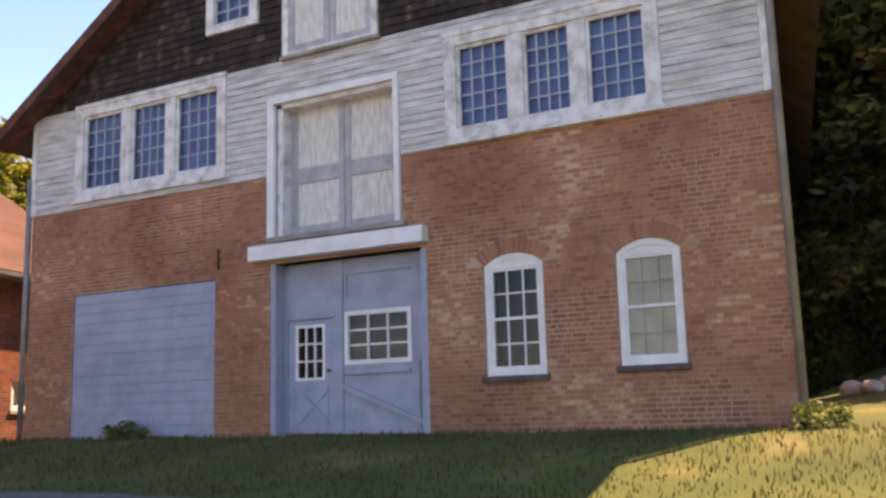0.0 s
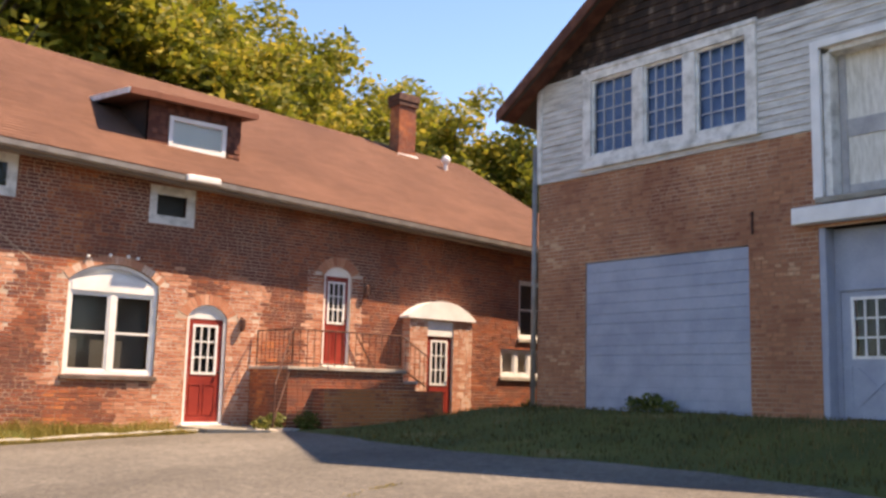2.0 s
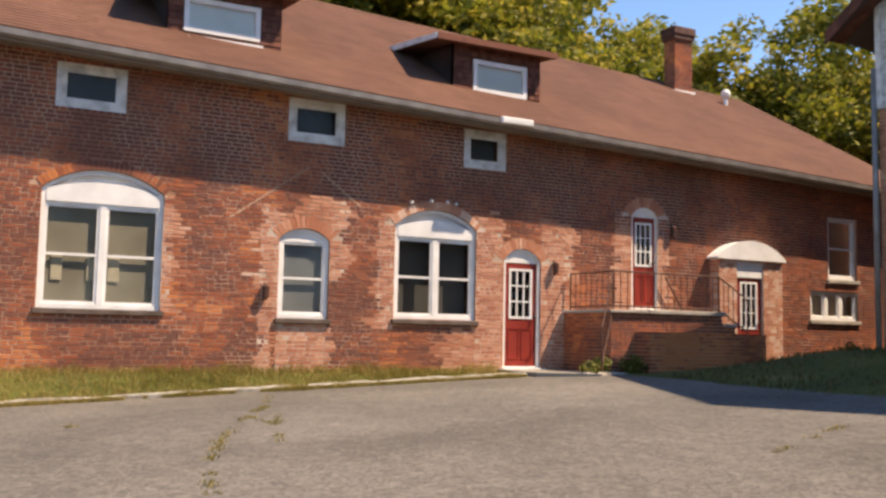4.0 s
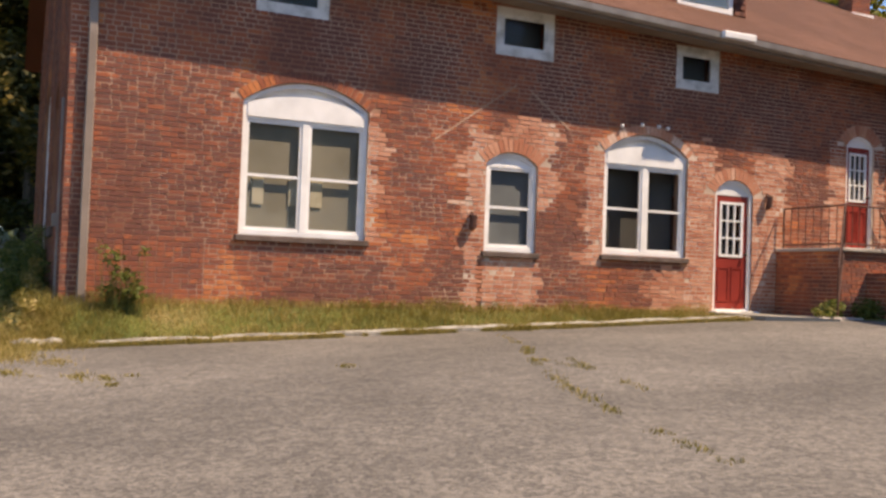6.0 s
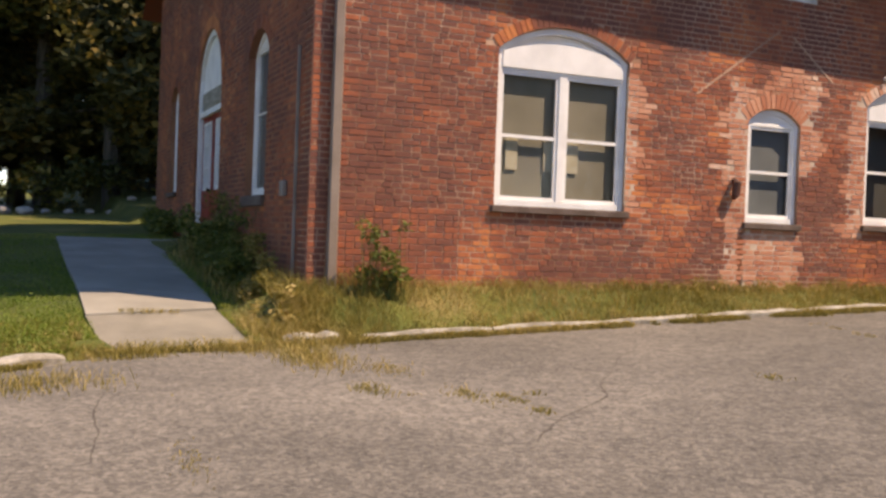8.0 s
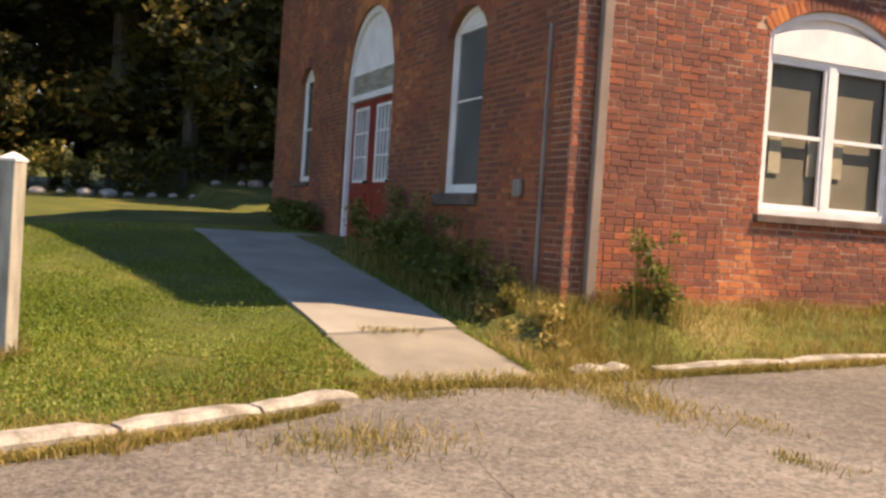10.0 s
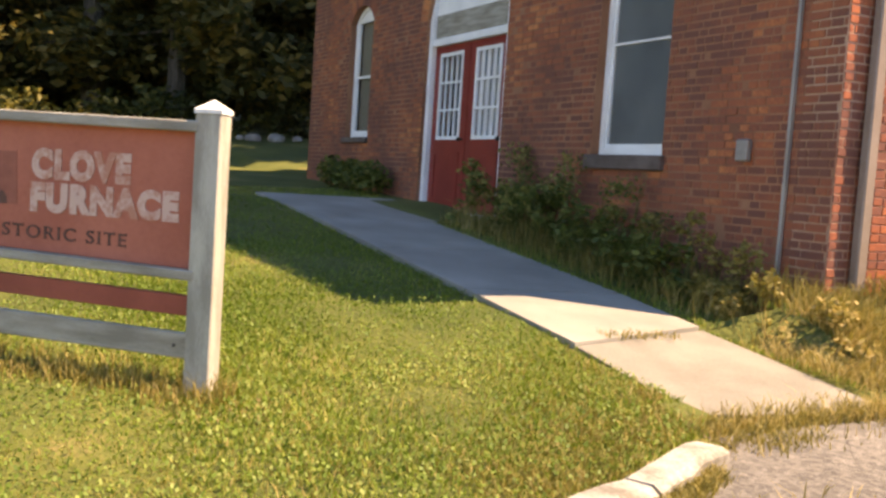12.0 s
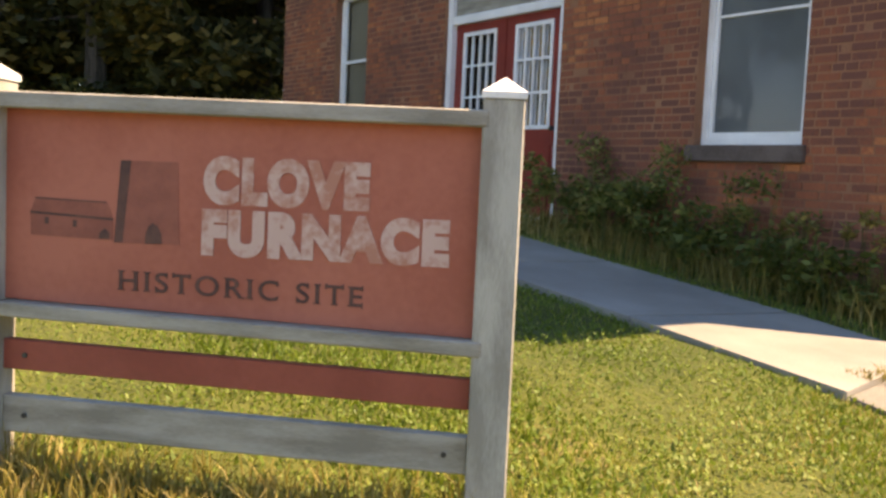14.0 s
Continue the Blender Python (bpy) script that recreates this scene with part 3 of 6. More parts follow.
RX, EX, Y0, Y1 = -5.9, 0.53, -0.2, 22.0
house = thing("brick_house", (-5.9, 10.9, 0.4), "long red brick house with brown shingle roof and dormers", "house")
fh = dict(
    big1=Hole(2.06, 3.90, 1.61, 3.46, 0.33, 0.16), narrow=Hole(5.83, 6.74, 1.55, 2.90, 0.20, 0.21), big2=Hole(7.98, 9.66, 1.59, 3.28, 0.33, 0.16),
    door1=Hole(10.27, 11.10, 0.70, 2.75, 0.25, 0.22), up0=Hole(2.18, 3.24, 4.71, 5.45), up1=Hole(5.92, 6.97, 4.60, 5.36), up2=Hole(9.36, 10.29, 4.47, 5.21),
    door2=Hole(13.31, 14.01, 1.90, 3.85, 0.19, 0.22), tall=Hole(19.03, 20.0, 2.78, 4.25), low=Hole(18.44, 20.02, 1.83, 2.51))
FH = list(fh.values())
wall_f = part("wall", wall_mesh(Y0 + 0.012, Y1, lambda u: 0.15, lambda u: eave_z(u) + 0.12, FH, -0.35, -0.005), MORTAR, house, "red brick front wall with patched pale areas", FRONT)
pale_rng = random.Random(5)


def pale_front(u, v):
    """Rebuilt and repointed areas round the middle openings."""
    j = 0.12 * math.sin(v * 9.0 + u * 3) + pale_rng.uniform(-0.1, 0.1)
    if v > 3.55 + 0.1 * math.sin(u * 4) + j * 0.5:
        return False
    around_narrow = 5.45 + j < u < 7.1 + j and v > 2.2
    below = 5.74 < u < 6.8 and v < 1.5
    left_strip = 5.5 + j < u < 5.85 and v > 0.5
    around_big2 = (7.62 + j < u < 7.98 and v > 1.4) or (9.6 < u < 10.3 and v > 0.5 - j)
    by_door = 11.05 < u < 11.9 + j
    porch = 12.85 + j < u < 14.3 + j and v > 1.9
    big1 = 3.86 < u < 4.1 + j and v > 1.6
    lower = 8.9 + j < u < 10.3 and v < 1.5 - abs(j)
    return around_narrow or below or left_strip or around_big2 or by_door or porch or big1 or lower


NEAR = (0.02, 1.62, 0.55, 1.55)
bricks_of(wall_f, lay_bricks(Y0 + 0.01, Y1 - 0.01, lambda u: 0.15, eave_z, FH + [Hole(*NEAR)], 0.0, FRONT, 3, pale_front), BRICK)
for i, k in enumerate(("big1", "narrow", "big2", "door1", "door2")):
    vs, fs = arch_ring(fh[k], 0.0, FRONT, i)
    raw("arch_bricks", vs, fs, BRICK_PALE if i else BRICK, wall_f)["kind"] = "stuff"
vs, fs = [], []
for a, b, c, d in ((5.72, 6.82, 0.5, 1.46), (5.5, 5.82, 0.6, 3.4), (6.75, 7.08, 2.2, 3.4), (7.64, 7.97, 1.45, 3.4), (9.66, 10.23, 0.6, 3.35), (11.11, 11.85, 0.7, 3.35), (12.9, 13.24, 1.95, 3.9), (13.98, 14.3, 1.95, 3.9), (3.89, 4.05, 1.7, 3.3)):
    part("pale_mortar", box(B(), a, b, c, d, -0.02, -0.0032), MORTAR_PALE, wall_f, "", FRONT)
# limewash smears and one straight scar over the patched area
bm = B()
for a, b in (((4.95, 3.18), (6.3, 4.15)), ((6.55, 4.1), (7.3, 3.55))):
    d = Vector((b[0] - a[0], b[1] - a[1])).normalized() * 0.013
    prism(bm, [(a[0] - d.y, a[1] + d.x), (a[0] + d.y, a[1] - d.x), (b[0] + d.y, b[1] - d.x), (b[0] - d.y, b[1] + d.x)], -0.004, 0.004)
part("roof_scar", bm, MORTAR, wall_f, "old pale roof line scar", FRONT)

EHL = -11.8
eh = dict(tall1=Hole(-3.08, -1.97, 1.66, 3.55, 0.30, 0.2), door=Hole(-7.12, -4.92, 0.80, 3.45, 1.02, 0.22), tall2=Hole(-10.0, -9.05, 1.88, 3.72, 0.25, 0.2))
EHH = list(eh.values())


def gable_top(u):
    s = (ridge_z(0) - eave_z(0)) / (EX - RX)
    return ridge_z(0) - s * abs(u - RX) - 0.05


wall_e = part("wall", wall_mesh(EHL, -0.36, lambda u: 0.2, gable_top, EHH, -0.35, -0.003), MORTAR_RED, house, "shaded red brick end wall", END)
bricks_of(wall_e, lay_bricks(EHL + 0.01, -0.012, lambda u: 0.2, gable_top, EHH, 0.0, END, 4), BRICK)
part("corner_mortar", box(B(), -0.36, -0.008, 0.15, eave_z(0), -0.2, -0.008), MORTAR, wall_e, "", END)
for i, h in enumerate(EHH):
    vs, fs = arch_ring(h, 0.0, END, 20 + i)
    raw("arch_bricks", vs, fs, BRICK, wall_e)["kind"] = "stuff"
wall_b = part("wall", box(B(), EHL, EHL + 0.3, Y0 + 0.36, Y1 - 0.36, 0.2, eave_z(10)), BRICK, house)
part("wall", prism(B(), [(EHL, 0.2), (-0.36, 0.2), (-0.36, eave_z(22)), (RX, ridge_z(22)), (EHL, eave_z(22))], -0.3, 0.0), BRICK, house, m=frame_of((1, 0, 0), (0, 0, 1), (0, -1, 0), (0, Y1 - 0.3, 0)))
part("floor_slab", box(B(), EHL + 0.3, -0.36, 0.2, 21.6, 0.5, 0.62), INTERIOR, house)
part("floor_slab", box(B(), EHL + 0.3, -0.36, 0.2, 21.6, 3.95, 4.1), INTERIOR, house)

# roof: two slopes laid with courses of shingle tabs, gutter and fascia
rng = random.Random(11)
roof = None
for side in (1, -1):
    bm = B()
    ex = EX if side > 0 else 2 * RX - EX
    pts = []
    for y in (-0.55, 22.15):
        pts += [(ex, y, eave_z(y) + 0.03), (RX, y, ridge_z(y))]
    v = [bm.verts.new(p) for p in pts]
    bm.faces.new((v[0], v[1], v[3], v[2]))
    bmesh.ops.solidify(bm, geom=bm.faces[:], thickness=0.12)
    r = part("roof", bm, ROOF, house, "faded brown asphalt shingle roof")
    if side > 0:
        roof = r
sv, sf = [], []
n_course = 46
for c in range(n_course):
    t0, t1 = c / n_course, (c + 1.06) / n_course
    y = -0.55 - rng.uniform(0, 0.3)
    while y < 22.15:
        y2 = y + 0.32
        a, b = max(y, -0.55), min(y2 - 0.006, 22.15)
        if b > a:
            k = len(sv)
            for t, yy, up in ((t0, a, 0.016), (t0, b, 0.016), (t1, b, 0.006), (t1, a, 0.006)):
                sv.append((EX + (RX - EX) * min(t, 1), yy, eave_z(yy) + 0.03 + (ridge_z(yy) - eave_z(yy) - 0.03) * min(t, 1) + up + 0.006))
            sv.extend([(sv[k][0], sv[k][1], sv[k][2] - 0.018), (sv[k + 1][0], sv[k + 1][1], sv[k + 1][2] - 0.018)])
            sf.extend([(k, k + 1, k + 2, k + 3), (k, k + 4, k + 5, k + 1)])
        y = y2
raw("shingles", sv, sf, ROOF, roof)["kind"] = "stuff"


def along(name, profile, y0, y1, zf, material, parent, label=""):
    """A strip that runs along the eave: (x, dz) outline swept from y0 to y1."""
    bm = B()
    a = [bm.verts.new((x, y0, zf(y0) + z)) for x, z in profile]
    b = [bm.verts.new((x, y1, zf(y1) + z)) for x, z in profile]
    k = len(profile)
    for i in range(k):
        bm.faces.new((a[i], a[(i + 1) % k], b[(i + 1) % k], b[i]))
    bm.faces.new(a[::-1])
    bm.faces.new(b)
    return part(name, bm, material, parent, label)


along("soffit", [(0.0, -0.10), (0.46, -0.12), (0.46, -0.09), (0.0, -0.06)], -0.5, 22.1, eave_z, TAUPE, roof)
along("fascia", [(0.46, -0.16), (0.49, -0.16), (0.49, 0.0), (0.46, 0.0)], -0.5, 22.1, eave_z, TAUPE, roof)
along("gutter", [(0.49, -0.11), (0.55, -0.12), (0.60, -0.09), (0.61, 0.0), (0.595, 0.0), (0.585, -0.08), (0.54, -0.105), (0.495, -0.09)], -0.5, 22.1, eave_z, METAL, roof, "grey metal gutter")
part("gable_end_board", prism(B(), [(EX, eave_z(0) - 0.12), (RX, ridge_z(0) - 0.1), (RX, ridge_z(0) - 0.3), (EX, eave_z(0) - 0.3)], 0.3, 0.335), TAUPE, roof, "", END)
# downspout at the corner
bm = B()
box(bm, 0.02, 0.13, 0.62, 5.2, 0.02, 0.10, 0.012)
tube(bm, [(0.075, 5.18, 0.06), (0.075, 5.35, 0.15), (0.075, 5.52, 0.52)], 0.05, 6)
part("downspout", bm, TAUPE, house, "taupe painted downspout", FRONT)
bm = B()
box(bm, -0.46, -0.43, 0.6, 3.3, 0.005, 0.035)
part("conduit", bm, METAL, wall_e, "thin grey conduit", END)
bm = box(B(), -0.97, -0.84, 1.62, 1.80, 0.0, 0.07, 0.012)
part("meter_box", bm, METAL, wall_e, "small grey electrical box", END)
bm = box(B(), 9.78, 10.46, 5.24, 5.36, 0.61, 0.70, 0.015)
part("eave_lamp_housing", bm, WHITE, house, "white lamp housing on the gutter", FRONT)
# ridge vent and chimney
bm = box(B(), -5.66, -5.21, 18.98, 19.60, 7.9, 10.05)
chim = part("chimney", bm, MORTAR, house, "red brick chimney with corbelled top")
for ax, M, a, b in ((0, frame_of((0, 1, 0), (0, 0, 1), (1, 0, 0), (-5.20, 0, 0)), 18.97, 19.61), (1, frame_of((1, 0, 0), (0, 0, 1), (0, -1, 0), (0, 18.97, 0)), -5.67, -5.20)):
    bricks_of(chim, lay_bricks(a, b, lambda u: 7.9, lambda u: 10.0, [], 0.0, M, 40 + ax), BRICK)
part("chimney_cap", box(box(B(), -5.72, -5.15, 18.92, 19.66, 9.90, 10.03), -5.75, -5.12, 18.89, 19.69, 10.03, 10.26, 0.02), IRON, chim)
part("flashing", box(B(), -5.73, -5.14, 18.91, 19.67, 8.2, 8.40), WHITE, chim, "pale metal flashing")
bm = B()
bmesh.ops.create_uvsphere(bm, u_segments=12, v_segments=8, radius=0.14, matrix=Matrix.Translation((-4.7, 20.4, 8.35)))
tube(bm, [(-4.7, 20.4, 7.8), (-4.7, 20.4, 8.3)], 0.06)
part("roof_vent", bm, WHITE, house, "round white roof vent")


def dormer(y0, y1, wy0, wy1, zb, wz0, wz1, zt):
    """A shed dormer: shingled cheeks and front, a hopper window, a low sloping roof."""
    M = frame_of((0, 1, 0), (0, 0, 1), (1, 0, 0), (-0.9, 0, 0))
    h = Hole(wy0, wy1, wz0, wz1)
    d = part("dormer", wall_mesh(y0, y1, lambda u: zb - 0.25, lambda u: zt, [h], -0.1, 0.0), SHAKE, house, "shed dormer clad in red-brown shingles", M)
    vs, fs = [], []
    r = random.Random(int(y0 * 10))
    z = zb - 0.2
    while z < zt:
        y = y0 - r.uniform(0, 0.1)
        while y < y1:
            a, b = max(y, y0), min(y + r.uniform(0.09, 0.15), y1)
            mid = (a + b) / 2
            if not (wz0 - 0.09 < z + 0.05 < wz1 + 0.02 and wy0 - 0.02 < mid < wy1 + 0.02) and b > a:
                k = len(vs)
                vs += [tuple(M @ Vector(p)) for p in ((a, z, 0.022), (b - 0.006, z, 0.022), (b - 0.006, z + 0.13, 0.004), (a, z + 0.13, 0.004), (a, z, 0.002), (b - 0.006, z, 0.002))]
                fs += [(k, k + 1, k + 2, k + 3), (k, k + 4, k + 5, k + 1)]
            y = b
        z += 0.115
    raw("shingles", vs, fs, SHAKE, d)["kind"] = "stuff"
    cheek = [(-0.9, zb - 0.25), (-0.9, zt), (-2.9, zt + 0.25), (-2.9, zb + 0.8)]
    for y in (y0, y1 - 0.06):
        bm = B()
        prism(bm, [(x, z) for x, z in cheek], 0, 0.06)
        part("cheek", bm, SHINGLE, d, "dark weathered dormer cheek", frame_of((1, 0, 0), (0, 0, 1), (0, -1, 0), (0, y + 0.06, 0)))
    bm = B()
    prism(bm, [(-0.62, zt - 0.02), (-0.62, zt + 0.10), (-3.1, zt + 0.42), (-3.1, zt + 0.30)], 0, y1 - y0 + 0.75)
    part("dormer_roof", bm, ROOF, d, "low brown shingle dormer roof", frame_of((1, 0, 0), (0, 0, 1), (0, -1, 0), (0, y1 + 0.25, 0)))
    part("fascia", box(B(), y0 - 0.5, y1 + 0.25, zt - 0.03, zt + 0.09, 0.28, 0.30), SHAKE, d, "", M)
    part("barge_board", prism(B(), [(-0.62, zt - 0.02), (-0.62, zt + 0.09), (-3.0, zt + 0.40), (-3.0, zt + 0.28)], 0, 0.02), WEATHERED, d, "", frame_of((1, 0, 0), (0, 0, 1), (0, -1, 0), (0, y0 - 0.505, 0)))
    part("window_frame", ring_mesh(B(), h.outline(), h.outline(0.09), -0.07, 0.03), WHITE, d, "white painted window frame", M)
    pane_ob(d, M, wy0 + 0.08, wy1 - 0.08, wz0 + 0.08, wz1 - 0.08, -0.02)
    part("blind", box(B(), wy0 + 0.02, wy1 - 0.02, wz0 + 0.02, wz1 - 0.02, -0.06, -0.045), BLINDWHITE, d, "white roller blind", M)
    part("flashing", box(B(), wy0 - 0.1, wy1 + 0.05, wz0 - 0.11, wz0 - 0.07, -0.02, 0.05), WHITE, d, "", M)


dormer(3.98, 6.02, 4.26, 5.62, 6.32, 6.50, 7.12, 7.33)
dormer(9.57, 11.62, 10.02, 11.28, 6.06, 6.19, 6.86, 7.10)

# windows and doors of the front
window(house, FRONT, fh["big1"], 1, (0.5,), 1, 0.20, BLIND, label="white double window under an arched white panel", sill=BROWNSTONE)
for a, b in ((2.26, 2.42), (2.78, 2.92), (3.10, 3.27)):
    part("paper_notice", box(B(), a, b, 2.05, 2.44, -0.135, -0.13), PAPER, house, "pale sheet behind the window", FRONT)
window(house, FRONT, fh["narrow"], 1, (0.5,), 0, 0.0, SCREEN, label="narrow arched sash window with grey screen", sill=BROWNSTONE)
# dark grey backing here paints the dim room behind the panes
window(house, FRONT, fh["big2"], 1, (0.5,), 1, 0.18, DIMROOM, label="white double window under an arched white panel", sill=BROWNSTONE, back_gap=0.3)
for k in ("up0", "up1", "up2"):
    window(house, FRONT, fh[k], 1, (), 0, 0, DIMROOM, WEATHERED, None, "small weathered white upper window", casing=0.13, w=-0.02, back_gap=0.25)
window(house, FRONT, fh["tall"], 1, (0.5,), 0, 0, DIMROOM, label="white sash window", sill=STONE, back_gap=0.2)
window(house, FRONT, fh["low"], 1, (), 2, 0, BLINDWHITE, label="low white window of three panes", sill=STONE, back_gap=0.2)
for key, cols, rows in (("door1", 3, 3), ("door2", 3, 3)):
    h = fh[key]
    part("door_frame", ring_mesh(B(), h.outline(0.002), h.outline(0.055), -0.12, -0.03), WHITE, house, "white door frame", FRONT)
    part("arch_panel", prism(B(), [(h.u0 + 0.05, h.v1 - 0.02), (h.u1 - 0.05, h.v1 - 0.02)] + [(u, v) for u, v in h.outline(0.052)[2:]], -0.10, -0.06), WHITE, house, "white arched door head", FRONT)
    panel_door(house, FRONT, h.u0 + 0.055, h.u1 - 0.055, h.v0 + 0.03, h.v1 - 0.02, -0.07, (0.18, 0.82, 0.48, 0.93), cols, rows, label="red panelled door with nine white-framed panes", panels=((0.12, 0.47, 0.08, 0.38), (0.53, 0.88, 0.08, 0.38)))
    part("threshold", box(B(), h.u0 - 0.06, h.u1 + 0.06, h.v0 - 0.12, h.v0 + 0.03, -0.2, 0.16, 0.012), WEATHERED, house, "pale worn threshold", FRONT)

# the small porch with the second red door
PX = 0.30
VP = frame_of((0, 1, 0), (0, 0, 1), (1, 0, 0), (PX, 0, 0))
vh = Hole(15.91, 16.67, 0.74, 3.02)
vest = part("door_surround", wall_mesh(15.40, 17.24, lambda u: 0.4, lambda u: 3.10, [vh], -0.2, -0.008), MORTAR_PALE, house, "shallow pale brick door surround", VP)
bricks_of(vest, lay_bricks(15.40, 17.24, lambda u: 0.4, lambda u: 3.10, [vh], 0.0, VP, 77, lambda u, v: True), BRICK_PALE)
for y in (15.40, 17.04):
    part("cheek_wall", box(B(), 0.01, PX - 0.2, y + 0.006, y + 0.194, 0.4, 3.10), MORTAR_PALE, vest)
SIDE = frame_of((1, 0, 0), (0, 0, 1), (0, -1, 0), (0, 15.40, 0))
bricks_of(vest, lay_bricks(0.01, PX - 0.004, lambda u: 0.4, lambda u: 3.10, [], 0.0, SIDE, 78, lambda u, v: True), BRICK_PALE)
hood = Hole(15.31, 17.29, 3.04, 3.10, 0.38)
part("arched_hood", prism(B(), [(15.31, 3.06), (17.29, 3.06)] + hood.outline()[2:], -0.28, 0.07), WHITE, vest, "white arched hood over the door", VP)
panel_door(house, VP, 15.93, 16.65, 0.78, 2.66, -0.06, (0.2, 0.8, 0.44, 0.95), 3, 3, label="red door with white-framed panes", panels=((0.14, 0.86, 0.07, 0.36),))
part("transom_panel", box(B(), 15.91, 16.67, 2.68, 3.02, -0.08, -0.02, 0.008), WHITE, house, "white panel over the door", VP)
part("threshold", box(B(), 15.85, 16.85, 0.60, 0.77, -0.15, 0.16, 0.012), CONCRETE, house, "", VP)

# windows and double door of the end wall
window(house, END, eh["tall1"], 1, (0.55,), 0, -0.12, SCREEN, label="tall arched sash window with grey screen", sill_h=0.14, w=-0.10, casing=0.07, back_gap=0.05)
window(house, END, eh["tall2"], 1, (0.5,), 0, -0.10, BLIND, label="tall arched sash window", w=-0.10, casing=0.07)
dh = eh["door"]
part("door_frame", ring_mesh(B(), dh.outline(0.002), dh.outline(0.10), -0.2, -0.05), WHITE, house, "white arched door frame", END)
part("fanlight_panel", prism(B(), [(dh.u0 + 0.09, 3.52), (dh.u1 - 0.09, 3.52)] + [p for p in dh.outline(0.09)[2:] if p[1] > 3.5], -0.16, -0.11), WHITE, house, "white half-round panel over the door", END)
part("transom_board", box(B(), dh.u0 + 0.09, dh.u1 - 0.09, 3.20, 3.52, -0.16, -0.10), WOODRAIL, house, "bare grey transom board", END)
part("transom_rail", box(B(), dh.u0 + 0.02, dh.u1 - 0.02, 3.10, 3.20, -0.18, -0.06, 0.01), WHITE, house, "", END)
mid = (dh.u0 + dh.u1) / 2
for a, b in ((dh.u0 + 0.10, mid - 0.008), (mid + 0.008, dh.u1 - 0.10)):
    panel_door(house, END, a, b, 0.86, 3.10, -0.12, (0.20, 0.80, 0.45, 0.94), 4, 3, label="red double door leaf with tall white-framed panes", panels=((0.14, 0.86, 0.07, 0.36),))
part("threshold", box(B(), dh.u0, dh.u1, 0.70, 0.86, -0.25, 0.12, 0.012), CONCRETE, house, "", END)

# small fittings on the front
for u, v in ((5.60, 2.0), (11.40, 2.68), (14.35, 3.6)):
    bm = B()
    tube(bm, [(u, v - 0.14, 0.02), (u, v - 0.1, 0.07), (u, v + 0.06, 0.09), (u, v + 0.12, 0.02)], [0.03, 0.055, 0.06, 0.03])
    part("wall_lamp", bm, IRON, house, "small rusty wall lamp", FRONT)
for u in (8.28, 8.68, 9.02, 9.20):
    bm = B()
    bmesh.ops.create_uvsphere(bm, u_segments=8, v_segments=6, radius=0.035, matrix=Matrix.Translation((u, 3.72 + 0.05 * math.sin(u * 3), 0.03)))
    part("lamp_bulb", bm, WHITE, house, "small white bulb", FRONT)

# ---- brick stoop with iron railing ----
stoop = thing("brick_stoop", (0.9, 13, 0.5), "brick stoop with stone cap and rusty iron railing", "stoop")


def stoop_block(x0, x1, y0, y1, z0, z1, seed):
    core = part("base", box(B(), x0, x1 - 0.008, y0 + 0.008, y1, z0, z1), MORTAR, stoop)
    Mx = frame_of((0, 1, 0), (0, 0, 1), (1, 0, 0), (x1, 0, 0))
    My = frame_of((1, 0, 0), (0, 0, 1), (0, -1, 0), (0, y0, 0))
    bricks_of(core, lay_bricks(y0, y1, lambda u: z0, lambda u: z1, [], 0.0, Mx, seed), BRICK)
    bricks_of(core, lay_bricks(x0, x1, lambda u: z0, lambda u: z1, [], 0.0, My, seed + 1), BRICK)


stoop_block(0.01, 1.5, 11.65, 14.35, 0.35, 1.79, 61)
stoop_block(1.5, 1.9, 12.2, 15.1, 0.35, 1.45, 63)
stoop_block(0.01, 1.5, 14.35, 14.68, 0.35, 1.58, 65)
part("cap", box(B(), 0.02, 1.56, 12.5, 14.4, 1.79, 1.87, 0.012), STONE, stoop, "grey stone cap slab")
part("cap", box(B(), 0.02, 1.56, 11.6, 12.48, 1.79, 1.85, 0.012), STONE, stoop)
part("cap", box(B(), 0.02, 1.53, 14.4, 14.72, 1.58, 1.65, 0.012), STONE, stoop)
part("step", box(B(), 0.62, 1.49, 14.68, 15.0, 0.4, 1.3), BRICK, stoop)


def railing(pts, posts=9, height=0.72):
    """Top and bottom rails between two ends with balusters."""
    (a, b) = (Vector(pts[0]), Vector(pts[1]))
    for dz in (height, 0.08):
        part("rail", tube(B(), [a + Vector((0, 0, dz)), b + Vector((0, 0, dz))], 0.016, 6), IRON, stoop)
    for i in range(posts + 1):
        p = a.lerp(b, i / posts)
        part("baluster", tube(B(), [p, p + Vector((0, 0, height))], 0.018 if i in (0, posts) else 0.008, 5), IRON, stoop)


railing([(1.45, 11.75, 1.84), (1.45, 14.3, 1.84)], 16)
railing([(1.45, 14.3, 1.84), (1.45, 15.05, 1.42)], 6)
railing([(1.45, 11.75, 1.84), (1.9, 11.15, 0.75)], 6, 0.75)
railing([(0.08, 11.75, 1.84), (1.45, 11.75, 1.84)], 8)
bm = B()
tube(bm, [(0.1, 14.1, 1.9 + 0.72), (0.15, 15.0, 1.25)], 0.02, 6)
part("handrail", bm, IRON, stoop)
for y in (10.9, 11.15, 11.4, 11.62):
    part("edging_stone", box(B(), 1.5, 1.95, y - 0.11, y + 0.11, 0.5, 0.72, 0.04), STONE, stoop)

